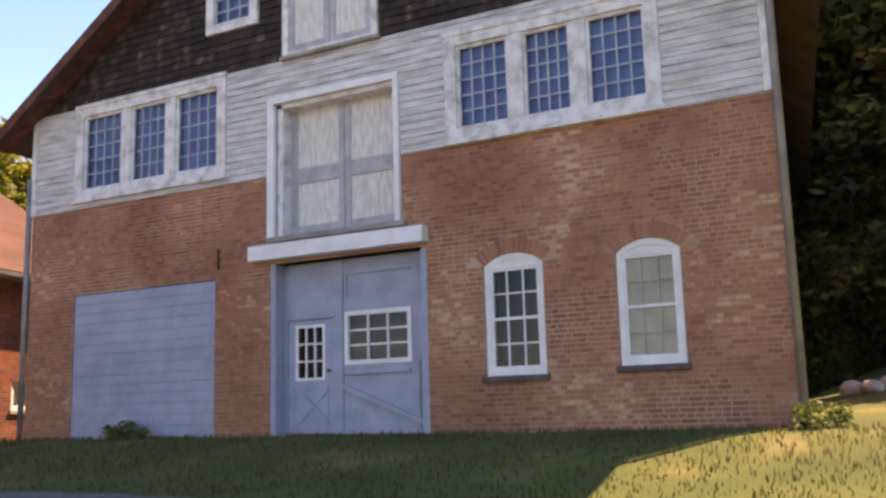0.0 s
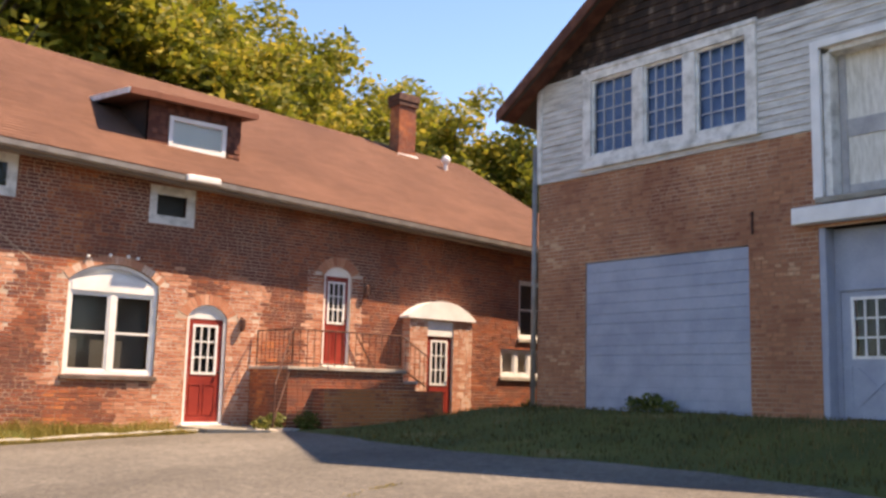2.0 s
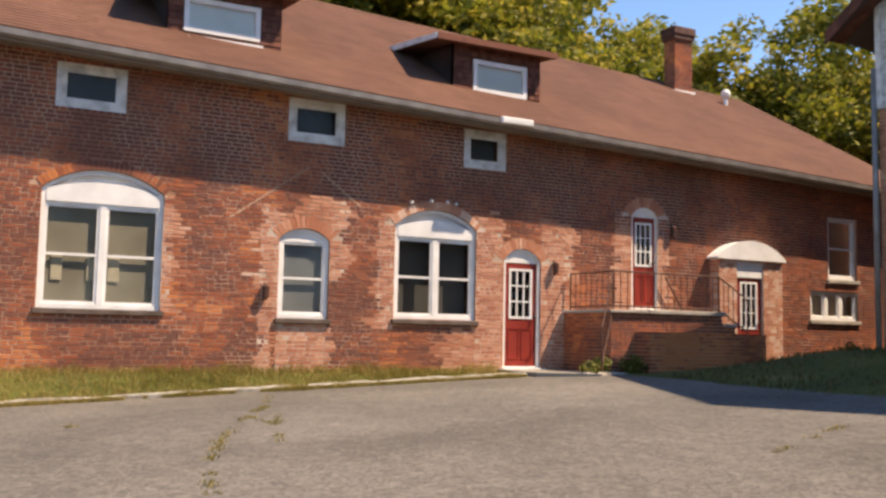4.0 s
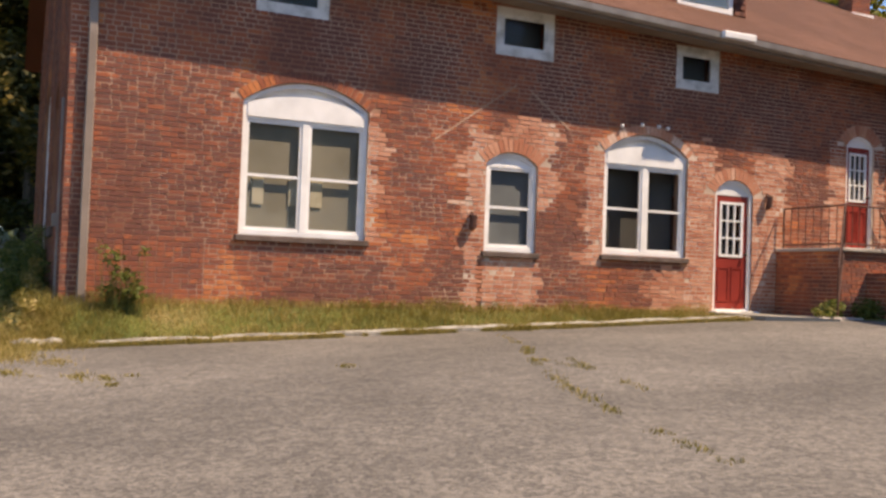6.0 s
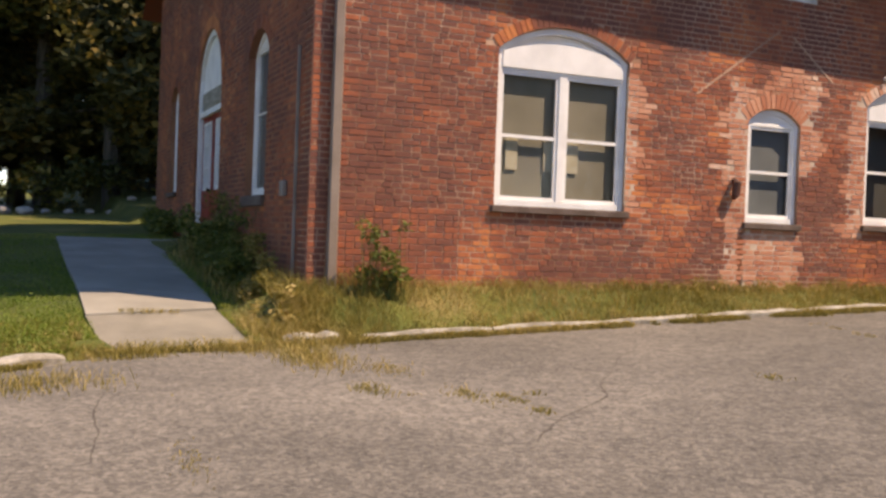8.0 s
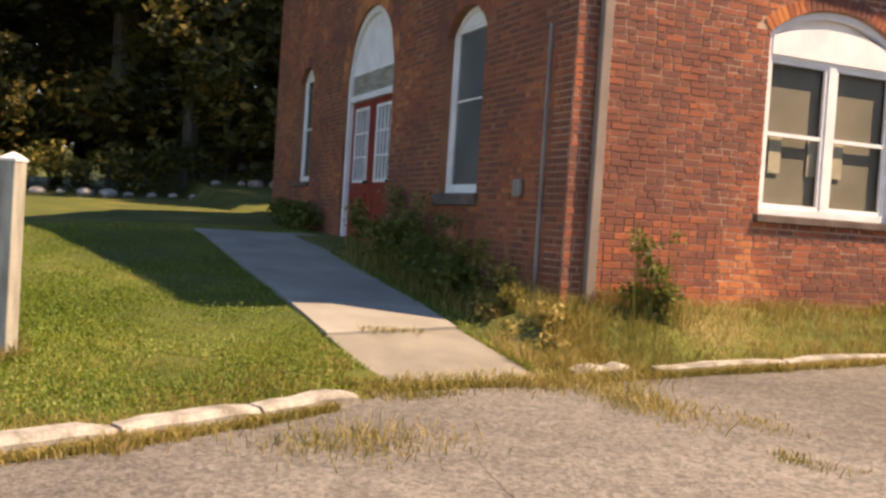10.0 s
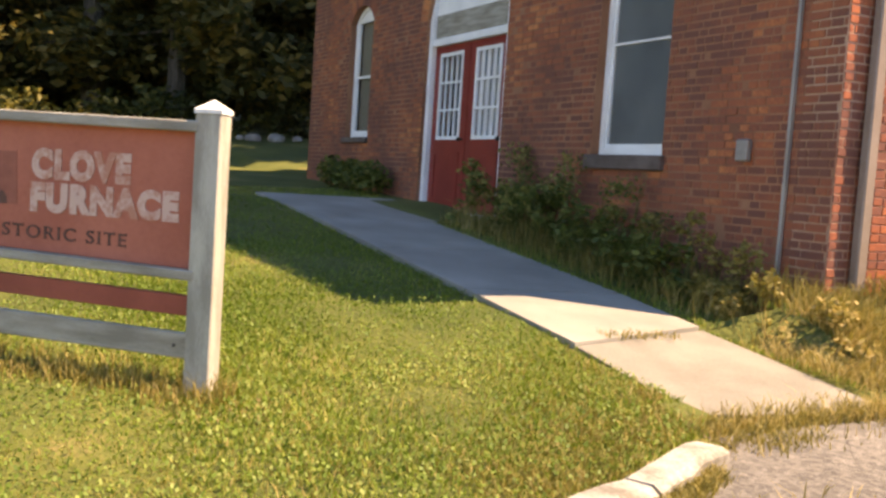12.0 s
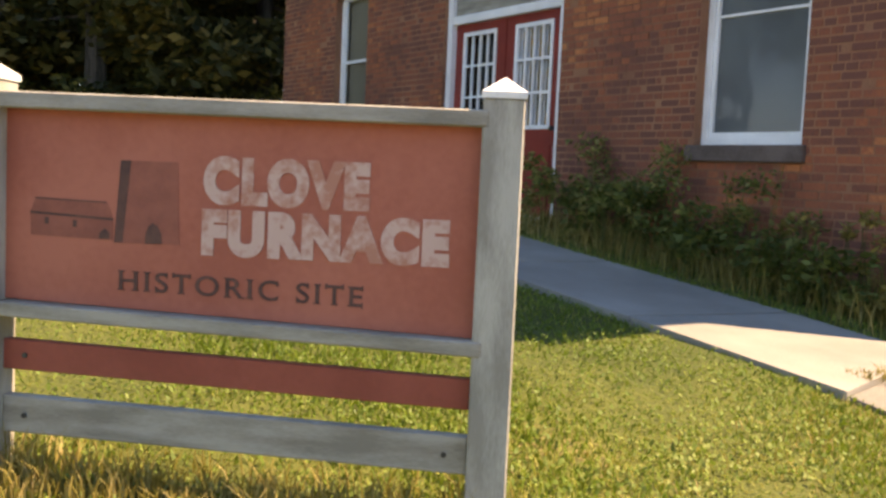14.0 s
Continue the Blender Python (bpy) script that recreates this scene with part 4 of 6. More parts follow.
# ---- the barn ----
barn = thing("barn", (11.24, 22, 1.1), "large brick and clapboard barn with dark shingled gable", "barn")
BL, BR, BC = 4.33, 18.15, 11.24
bh = dict(big=Hole(10.1, 13.02, 1.2, 3.98), loft=Hole(10.22, 12.55, 4.42, 5.45), gar=Hole(5.55, 8.93, 1.13, 3.84), aw1=Hole(13.95, 14.88, 2.0, 3.58, 0.17, 0.22), aw2=Hole(15.93, 16.82, 2.06, 3.58, 0.17, 0.22))
BHH = list(bh.values())
bw = part("wall", wall_mesh(BL, BR, lambda u: 0.6, lambda u: 5.45, BHH, -0.4, -0.005), MORTAR, barn, "brown brick lower wall of the barn", BARN)
bricks_of(bw, lay_bricks(BL + 0.005, BR - 0.005, lambda u: 0.6, lambda u: 5.44, BHH, 0.0, BARN, 91), BRICK_TAN)
for i, k in enumerate(("aw1", "aw2")):
    vs, fs = arch_ring(bh[k], 0.0, BARN, 95 + i)
    raw("arch_bricks", vs, fs, BRICK_TAN, bw)["kind"] = "stuff"
BW, SL = 0.02, 0.67
trip_l, trip_r = (5.57, 9.10, 5.66, 7.36), (13.50, 16.68, 5.55, 7.12)
loftu = Hole(10.22, 12.55, 5.45, 6.70)
hols = [Hole(*trip_l), Hole(*trip_r), loftu]
clap_wall = part("wall", wall_mesh(BL, BR, lambda u: 5.45, lambda u: 7.42, hols, -0.4, 0.0), WEATHERED, barn, "peeling grey-white clapboard wall", BARN)


def barn_top(u):
    return 12.0 - SL * abs(u - BC) - 0.12


SHEAR = Matrix.Identity(4)
SHEAR[0][2] = 0.15
BARN_BACK = BARN @ SHEAR
smallw, topd = Hole(8.76, 9.80, 8.25, 9.45), Hole(10.44, 12.23, 7.46, 9.3)
part("wall", wall_mesh(BL - 0.05, BR + 0.05, lambda u: 7.42 if BL < u < BR else 7.3, lambda u: max(barn_top(u), 7.43), [smallw, topd], -0.4, 0.0), SHINGLE, barn, "", BARN)
# clapboards
rng = random.Random(8)
v = 5.46
while v < 7.40:
    v1 = min(v + 0.118, 7.42)
    free, a = [], BL
    for h in sorted(hols, key=lambda q: q.u0):
        if h.v0 - 0.1 < (v + v1) / 2 < h.v1 + 0.06:
            free.append((a, h.u0 - 0.05))
            a = h.u1 + 0.05
    free.append((a, BR))
    for fa, fb in free:
        x = fa
        while x < fb:
            b = min(x + rng.uniform(2.2, 3.6), fb)
            o = rng.uniform(0, 0.006)
            raw("clapboard", [tuple(BARN @ Vector(p)) for p in ((x + 0.002, v, 0.034 + o), (b - 0.002, v, 0.034 + o), (b - 0.002, v1 + 0.01, 0.012), (x + 0.002, v1 + 0.01, 0.012), (x + 0.002, v, 0.004), (b - 0.002, v, 0.004))],
                [(0, 1, 2, 3), (0, 4, 5, 1), (0, 3, 4), (1, 5, 2)], CLAP, clap_wall)
            x = b
    v = v1
# gable shingles
vs, fs = [], []
v = 7.44
while v < 11.8:
    half = (12.0 - 0.12 - v) / SL
    x = BC - half - rng.uniform(0, 0.1)
    while x < BC + half:
        b = x + rng.uniform(0.09, 0.17)
        mid = (x + b) / 2
        if not any(h.u0 - 0.06 < mid < h.u1 + 0.06 and h.v0 - 0.13 < v + 0.05 < h.v1 + 0.05 for h in (smallw, topd)) and BL < mid < BR:
            k = len(vs)
            o, dz = rng.uniform(0, 0.008), rng.uniform(-0.012, 0.012)
            vs += [tuple(BARN @ Vector(p)) for p in ((x, v + dz, 0.036 + o), (b - 0.006, v + dz, 0.036 + o), (b - 0.006, v + 0.17, 0.006), (x, v + 0.17, 0.006), (x, v + dz, 0.002), (b - 0.006, v + dz, 0.002))]
            fs += [(k, k + 1, k + 2, k + 3), (k, k + 4, k + 5, k + 1)]
        x = b
    v += 0.14
raw("shingles", vs, fs, SHINGLE, barn, "dark weathered cedar shingles")["kind"] = "stuff"
for u in (BL - 0.02, BR - 0.10):
    part("corner_board", box(B(), u, u + 0.12, 5.46, 7.42, 0.0, 0.055, 0.006), WEATHERED, barn, "", BARN)
# barn roof with rakes
for s in (1, -1):
    bm = B()
    e = 7.62
    prism(bm, [(BC, 12.10), (BC + s * e, 12.10 - SL * e), (BC + s * e, 11.96 - SL * e), (BC, 11.96)], -15.2, 0.50)
    rf = part("roof", bm, ROOF_DARK, barn, "dark barn roof", BARN_BACK)
    part("rake_board", prism(B(), [(BC, 12.08), (BC + s * (e - 0.02), 12.08 - SL * e), (BC + s * (e - 0.02), 11.84 - SL * e), (BC, 11.84)], 0.502, 0.535), SHAKE, rf, "", BARN)
    part("soffit", prism(B(), [(BC, 11.95), (BC + s * e, 11.95 - SL * e), (BC + s * e, 11.925 - SL * e), (BC, 11.925)], 0.02, 0.498), SHAKE, rf, "", BARN)
# side and back walls
part("wall", box(B(), BL, BL + 0.3, 0.8, 7.25, -14.6, -0.41), BRICK_TAN, barn, m=BARN_BACK)
part("wall", box(B(), BR - 0.34, BR - 0.04, 0.8, 7.25, -14.6, -0.41), BRICK_TAN, barn, m=BARN_BACK)
part("wall", prism(B(), [(BL + 0.31, 0.8), (BR - 0.31, 0.8), (BR - 0.31, 7.2), (BC, 11.9), (BL + 0.31, 7.2)], -14.6, -14.3), BRICK_TAN, barn, m=BARN_BACK)
part("floor_slab", box(B(), BL + 0.3, BR - 2.5, 15.8, 29.6, 1.0, 1.14), INTERIOR, barn)
part("floor_slab", box(B(), BL + 0.3, BR - 2.5, 15.8, 29.6, 4.2, 4.36), INTERIOR, barn)


def triple(u0, u1, v0, v1):
    """Three side-by-side multi-pane sashes in one weathered frame."""
    h = Hole(u0, u1, v0, v1)
    win = part("window", ring_mesh(B(), h.outline(-0.06), h.outline(0.13), -0.08, 0.06), WEATHERED, barn, "row of three many-paned windows in weathered white frame", BARN)
    part("sill", box(B(), u0 - 0.1, u1 + 0.1, v0 - 0.11, v0 - 0.03, -0.05, 0.11, 0.01), WEATHERED, win, "", BARN)
    part("head_board", box(B(), u0 - 0.09, u1 + 0.09, v1 + 0.02, v1 + 0.10, 0.0, 0.085, 0.01), WEATHERED, win, "", BARN)
    iu0, iu1, iv0, iv1 = u0 + 0.13, u1 - 0.13, v0 + 0.13, v1 - 0.13
    step = (iu1 - iu0) / 3
    for i in range(3):
        a, b = iu0 + i * step, iu0 + (i + 1) * step
        if i:
            part("mullion", box(B(), a - 0.12, a + 0.12, iv0, iv1, -0.07, 0.045, 0.008), WEATHERED, win, "", BARN)
        a, b = a + (0.12 if i else 0), b - (0.12 if i < 2 else 0)
        part("sash", ring_mesh(B(), [(a, iv0), (b, iv0), (b, iv1), (a, iv1)], [(a + 0.045, iv0 + 0.05), (b - 0.045, iv0 + 0.05), (b - 0.045, iv1 - 0.045), (a + 0.045, iv1 - 0.045)], -0.06, 0.0), WEATHERED, win, "", BARN)
        for c in range(1, 4):
            u = a + 0.045 + (b - a - 0.09) * c / 4
            part("muntin", box(B(), u - 0.011, u + 0.011, iv0 + 0.04, iv1 - 0.04, -0.05, -0.02), MUNTBLUE, win, "", BARN)
        for c in range(1, 5):
            w = iv0 + 0.05 + (iv1 - iv0 - 0.095) * c / 5
            part("muntin", box(B(), a + 0.04, b - 0.04, w - 0.011, w + 0.011, -0.051, -0.021), MUNTBLUE, win, "", BARN)
        pane_ob(win, BARN, a + 0.03, b - 0.03, iv0 + 0.03, iv1 - 0.03, -0.04)
        # added blue sheet, paints the sky reflection seen in the glass
        part("blind", box(B(), a, b, iv0, iv1, -0.14, -0.12), SKYBLUE, win, "blue sheet painting the sky's reflection in the panes", BARN)


triple(*trip_l)
triple(*trip_r)
# small gable window
win = part("window", ring_mesh(B(), smallw.outline(-0.05), smallw.outline(0.12), -0.06, 0.07), WEATHERED, barn, "small weathered gable window", BARN)
for c in range(1, 3):
    u = smallw.u0 + 0.12 + 0.8 * c / 3
    part("muntin", box(B(), u - 0.014, u + 0.014, smallw.v0 + 0.1, smallw.v1 - 0.1, -0.04, 0.0), MUNTBLUE, win, "", BARN)
for c in range(1, 4):
    w = smallw.v0 + 0.12 + 0.96 * c / 4
    part("muntin", box(B(), smallw.u0 + 0.1, smallw.u1 - 0.1, w - 0.014, w + 0.014, -0.041, -0.001), MUNTBLUE, win, "", BARN)
pane_ob(win, BARN, smallw.u0 + 0.1, smallw.u1 - 0.1, smallw.v0 + 0.1, smallw.v1 - 0.1, -0.03)
# same painted sky reflection behind the gable panes
part("blind", box(B(), smallw.u0, smallw.u1, smallw.v0, smallw.v1, -0.16, -0.13), SKYBLUE, win, "", BARN)


def loft_leaves(u0, u1, v0, v1, w, rails):
    """A pair of braced loft doors: pale boards with grey stiles and rails."""
    mid = (u0 + u1) / 2
    for a, b in ((u0, mid - 0.006), (mid + 0.006, u1)):
        d = part("loft_door", box(B(), a, b, v0, v1, w - 0.05, w), LOFTBOARD, barn, "weathered white boarded loft door", BARN)
        for x0, x1 in ((a, a + 0.11), (b - 0.11, b)):
            part("stile", box(B(), x0, x1, v0, v1, w, w + 0.025, 0.004), LOFTRAIL, d, "", BARN)
        for r0, r1 in rails:
            part("rail", box(B(), a + 0.112, b - 0.112, v0 + (v1 - v0) * r0, v0 + (v1 - v0) * r1, w, w + 0.024, 0.004), LOFTRAIL, d, "", BARN)
        for k in range(1, 7):
            x = a + (b - a) * k / 7
            part("board_groove", box(B(), x - 0.003, x + 0.003, v0, v1, w, w + 0.0015), CLAP, d, "", BARN) if a + 0.115 < x < b - 0.115 else None


loft_leaves(10.34, 12.45, 4.42, 6.60, -0.30, ((0, 0.09), (0.42, 0.54)))
part("door_surround", ring_mesh(B(), [(10.08, 4.40), (12.62, 4.40), (12.62, 6.79), (10.08, 6.79)], [(10.22, 4.405), (12.53, 4.405), (12.53, 6.68), (10.22, 6.68)], -0.02, 0.075), WHITE, barn, "white loft door surround", BARN)
part("reveal", box(B(), 10.225, 10.335, 4.42, 6.66, -0.38, -0.02), WEATHERED, barn, "", BARN)
part("reveal", box(B(), 10.225, 12.53, 6.60, 6.675, -0.38, -0.02), WEATHERED, barn, "", BARN)
part("loft_sill", box(B(), 10.1, 12.7, 4.33, 4.415, -0.38, 0.09, 0.01), WOODRAIL, barn, "", BARN)
loft_leaves(10.52, 12.15, 7.52, 9.25, 0.02, ((0, 0.07), (0.93, 1.0)))
part("door_surround", ring_mesh(B(), [(10.40, 7.46), (12.27, 7.46), (12.27, 9.38), (10.40, 9.38)], [(10.52, 7.52), (12.15, 7.52), (12.15, 9.26), (10.52, 9.26)], -0.05, 0.08), WEATHERED, barn, "", BARN)
part("sill", box(B(), 10.36, 12.32, 7.40, 7.46, 0.0, 0.12, 0.01), WOODRAIL, barn, "", BARN)
# boarded garage opening
g = bh["gar"]
gar = part("boarded_door", box(B(), g.u0 + 0.003, g.u1 - 0.003, 0.9, g.v1 - 0.003, -0.12, -0.06), BLUE, barn, "grey-blue boarded-up garage opening", BARN)
v = 0.92
rng = random.Random(4)
while v < g.v1:
    v1 = min(v + rng.uniform(0.16, 0.2), g.v1 - 0.004)
    part("plank", box(B(), g.u0 + 0.005, g.u1 - 0.005, v, v1 - 0.004, -0.058, -0.028 + rng.uniform(0, 0.006), 0.003), BLUE, gar, "", BARN)
    v = v1 + 0.0005 if v1 < g.v1 - 0.005 else 99
# main doors under the white beam
part("lintel_beam", box(B(), 9.78, 13.06, 4.03, 4.28, -0.05, 0.20, 0.012), WHITE, barn, "bright white lintel beam", BARN)
part("lintel_soffit", box(B(), 10.1, 13.02, 3.98, 4.04, -0.39, -0.02), BLUE, barn, "", BARN)
for a, b in ((10.1, 10.2), (12.92, 13.02)):
    part("jamb", box(B(), a + 0.002, b - 0.002, 1.2, 3.97, -0.38, -0.01), BLUE, barn, "grey-blue door jamb", BARN)
W = -0.25
lead = part("door_wall", wall_mesh(10.2, 12.92, lambda u: 1.2, lambda u: 3.97, [Hole(10.27, 11.17, 1.2, 3.05), Hole(11.42, 12.58, 2.32, 3.10)], W - 0.06, W), BLUE, barn, "grey-blue boarded double door with wicket", BARN)
panel_door(barn, BARN, 10.275, 11.165, 1.24, 3.045, W - 0.01, (0.20, 0.78, 0.48, 0.94), 3, 3, BLUE, WHITE, "grey-blue wicket door with nine panes", ((0.12, 0.88, 0.06, 0.42),))
for s in (1, -1):
    bm = B()
    c = Vector((10.77, 1.68))
    d = Vector((0.28 * s, 0.26))
    nrm = Vector((-d.y, d.x)).normalized() * 0.025
    prism(bm, [tuple(c - d + nrm), tuple(c - d - nrm), tuple(c + d - nrm), tuple(c + d + nrm)], W, W + (0.014 if s > 0 else 0.017))
    part("cross_brace", bm, BLUE, lead, "", BARN)
wb = part("window", ring_mesh(B(), [(11.39, 2.29), (12.61, 2.29), (12.61, 3.13), (11.39, 3.13)], [(11.46, 2.36), (12.54, 2.36), (12.54, 3.06), (11.46, 3.06)], W - 0.03, W + 0.03), WHITE, barn, "white nine-pane window in the barn door", BARN)
for i in (1, 2):
    part("muntin", box(B(), 11.46 + 0.36 * i - 0.014, 11.46 + 0.36 * i + 0.014, 2.36, 3.06, W - 0.02, W + 0.018), WHITE, wb, "", BARN)
    part("muntin", box(B(), 11.46, 12.54, 2.36 + 0.2333 * i - 0.014, 2.36 + 0.2333 * i + 0.014, W - 0.021, W + 0.017), WHITE, wb, "", BARN)
pane_ob(wb, BARN, 11.44, 12.56, 2.34, 3.08, W - 0.01)
# near-black sheet painted as the dark inside of the barn
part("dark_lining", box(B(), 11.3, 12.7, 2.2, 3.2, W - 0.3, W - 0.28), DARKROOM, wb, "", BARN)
part("ledge", box(B(), 11.42, 12.58, 2.14, 2.19, W, W + 0.05, 0.006), BLUE, lead, "", BARN)
for u0, u1, v0, v1 in ((11.40, 12.60, 3.72, 3.76), (11.40, 11.44, 3.35, 3.72), (11.27, 11.36, 1.22, 3.96), (12.70, 12.74, 1.3, 2.3), (10.25, 11.2, 3.06, 3.10)):
    part("batten", box(B(), u0, u1, v0, v1, W, W + 0.03, 0.004), BLUE, lead, "", BARN)
bm = B()
d = Vector((1.55, -0.62))
nrm = Vector((-d.y, d.x)).normalized() * 0.035
a = Vector((11.33, 1.98))
prism(bm, [tuple(a + nrm), tuple(a - nrm), tuple(a + d - nrm), tuple(a + d + nrm)], W + 0.031, W + 0.07)
part("brace_bar", bm, BLUE, lead, "diagonal timber brace bar", BARN)
part("threshold", box(B(), 10.0, 13.1, 1.05, 1.2, -0.4, 0.12, 0.015), CONCRETE, barn, "", BARN)
# the first window is backed by painted room darkness, not a blind
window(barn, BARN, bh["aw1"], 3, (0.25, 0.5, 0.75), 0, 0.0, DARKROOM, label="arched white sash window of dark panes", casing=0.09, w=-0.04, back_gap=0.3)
window(barn, BARN, bh["aw2"], 3, (0.25, 0.5, 0.75), 0, 0.0, PAPER, label="arched white sash window with pale blind", casing=0.09, w=-0.04, back_gap=0.07, bars=0.016, bar_paint=PAPER)
for u, z1 in ((BL - 0.05, 6.2), (BR + 0.05, 7.2)):
    bm = B()
    tube(bm, [(u, 1.15, 0.05), (u, z1, 0.05), (u + (0.12 if u > 11 else -0.1), z1 + 0.3, 0.15), (u + (0.5 if u > 11 else -0.4), z1 + 0.38, 0.3)] if u > 11 else [(u, 1.15, 0.05), (u, z1, 0.05)], 0.055, 8)
    part("downspout", bm, METAL, barn, "grey metal downspout", BARN, smooth=True)
bm = B()
tube(bm, [(9.02, 4.0, 0.03), (9.02, 4.35, 0.03)], 0.02, 6)
part("wall_iron", bm, IRON, barn, "rusty wall tie iron", BARN)


# ---- sign ----
A, C = Vector((0.385, -4.88)), Vector((-0.63, -6.20))
SU = (A - C).normalized()
SLEN = (A - C).length
SIGN = frame_of((SU.x, SU.y, 0), (0, 0, 1), (SU.y, -SU.x, 0), (C.x, C.y, 0))
TILT = Matrix.Identity(4)
TILT[1][0] = -0.030
SIGNB = SIGN @ Matrix.Translation((0, -0.012, 0)) @ TILT
sign = thing("site_sign", ((A.x + C.x) / 2, (A.y + C.y) / 2, 0.3), "faded red historic site sign in grey timber frame", "sign")
for u in (0.0, SLEN):
    bm = box(B(), u - 0.065, u + 0.065, 0.12, 1.545, -0.065, 0.065, 0.006)
    part("post", bm, WOODGREY, sign, "weathered grey square timber post", SIGN)
    bm = B()
    q = [bm.verts.new((u + x, 1.545, y)) for x, y in ((-0.07, -0.07), (0.07, -0.07), (0.07, 0.07), (-0.07, 0.07))]
    q2 = [bm.verts.new((u + x, 1.565, y)) for x, y in ((-0.07, -0.07), (0.07, -0.07), (0.07, 0.07), (-0.07, 0.07))]
    tip = bm.verts.new((u, 1.615, 0))
    for i in range(4):
        bm.faces.new((q[i], q[(i + 1) % 4], q2[(i + 1) % 4], q2[i]))
        bm.faces.new((q2[i], q2[(i + 1) % 4], tip))
    bm.faces.new(q[::-1])
    part("post_cap", bm, WEATHERED, sign, "pale pointed post cap", SIGN)
U0, U1 = 0.065, SLEN - 0.065
part("top_rail", box(B(), U0, U1 + 0.02, 1.455, 1.508, -0.05, 0.07, 0.005), WOODRAIL, sign, "", SIGN)
board = part("board", prism(B(), [(U0, 0.838), (U1, 0.79), (U1, 1.455), (U0, 1.455)], -0.02, 0.01), SIGNRED, sign, "faded red painted sign board", SIGN)
part("lower_rail", box(B(), U0, U1 + 0.03, 0.80, 0.848, -0.05, 0.07, 0.005), WOODRAIL, sign, "", SIGNB)
part("slat", box(B(), U0, U1, 0.62, 0.72, -0.02, 0.02, 0.004), SIGNBAR, sign, "dull red slat", SIGNB)
part("bottom_board", box(B(), U0, U1, 0.41, 0.533, -0.025, 0.02, 0.004), WOODRAIL, sign, "grey weathered bottom board", SIGNB)
for u, v in ((0.14, 0.47), (SLEN - 0.14, 0.47), (0.14, 0.67)):
    bm = B()
    tube(bm, [(u, v, 0.018), (u, v, 0.027)], 0.009, 8)
    part("bolt", bm, BLACK, sign, "", SIGNB)


def word_mesh(text, bold):
    cu = bpy.data.curves.new("word", "FONT")
    cu.body, cu.extrude, cu.offset, cu.space_character = text, 0.0015, bold, 1.22 if 0 < bold < 0.03 else 1.0 + 2.2 * bold
    tmp = bpy.data.objects.new("tmp", cu)
    scene.collection.objects.link(tmp)
    me = bpy.data.meshes.new_from_object(tmp.evaluated_get(bpy.context.evaluated_depsgraph_get()))
    bpy.data.objects.remove(tmp)
    xs, ys = [p.co.x for p in me.vertices], [p.co.y for p in me.vertices]
    return me, min(xs), max(xs), min(ys), max(ys)


SERIFS = dict(H=((0.12, 0), (0.88, 0), (0.12, 1), (0.88, 1)), I=((0.5, 0), (0.5, 1)), T=((0.5, 0), (0.06, 0.93), (0.94, 0.93)), R=((0.12, 0), (0.9, 0), (0.12, 1)), E=((0.15, 0), (0.15, 1), (0.95, 0.07), (0.95, 0.93)), S=((0.1, 0.12), (0.9, 0.88)), C=((0.92, 0.85),))


def lettering(word, u, v, width, height, material, bold=0.0, serif=False, tilt=0.0):
    """A word set on the board letter by letter, its left foot at (u, v), fitted to the width and height."""
    _, x0, x1, y0, y1 = word_mesh(word, bold)
    lean = Matrix.Identity(4)
    lean[1][0] = tilt
    place = SIGN @ Matrix.Translation((u, v, 0.0125)) @ lean @ Matrix.Diagonal((width / (x1 - x0), height / (y1 - y0), 1, 1))
    for i, ch in enumerate(word):
        if ch == " ":
            continue
        me, lx0, lx1, ly0, ly1 = word_mesh(ch, bold)
        if serif:
            bm = B()
            bm.from_mesh(me)
            for fx, fy in SERIFS.get(ch, ()):
                x, y = lx0 + (lx1 - lx0) * fx, ly0 + (ly1 - ly0) * fy
                if fy in (0, 1):
                    box(bm, x - 0.11, x + 0.11, y - (0.05 if fy else 0), y + (0 if fy else 0.05), -0.001, 0.0012)
                else:
                    box(bm, x - 0.025, x + 0.025, y - 0.1, y + 0.1, -0.001, 0.0012)
            bm.to_mesh(me)
            bm.free()
        me.transform(place @ Matrix.Translation((word_mesh(word[:i + 1], bold)[2] - lx1 - x0, -y0, 0)))
        me.materials.clear()
        me.materials.append(material)
        hang(new("letter", me), board)


lettering("CLOVE", 0.718, 1.175, 0.537, 0.157, SIGNPALE, 0.075)
lettering("FURNACE", 0.716, 1.010, 0.798, 0.153, SIGNPALE, 0.075)
lettering("HISTORIC SITE", 0.447, 0.884, 0.798, 0.066, SIGNDARK, 0.012, True, -0.018)


def drawn(pts, level, material, label=""):
    part("drawing", prism(B(), pts, 0.0105, 0.0122 + 0.0007 * level), material, board, label, SIGN)


drawn([(0.150, 1.050), (0.424, 1.045), (0.424, 1.112), (0.400, 1.168), (0.165, 1.172), (0.148, 1.124)], 0, SIGNMID, "small drawing of a long shed")
drawn([(0.148, 1.120), (0.424, 1.108), (0.424, 1.116), (0.148, 1.128)], 1, SIGNDARK)
drawn([(0.165, 1.168), (0.400, 1.164), (0.400, 1.168), (0.165, 1.173)], 1, SIGNDARK)
for x, y in ((0.196, 1.088), (0.29, 1.082)):
    drawn([(x, y), (x + 0.014, y), (x + 0.014, y + 0.022), (x, y + 0.022)], 1, SIGNDARK)
drawn([(0.445, 1.038), (0.644, 1.041), (0.632, 1.305), (0.47, 1.303)], 0, SIGNMID, "drawing of a stone furnace")
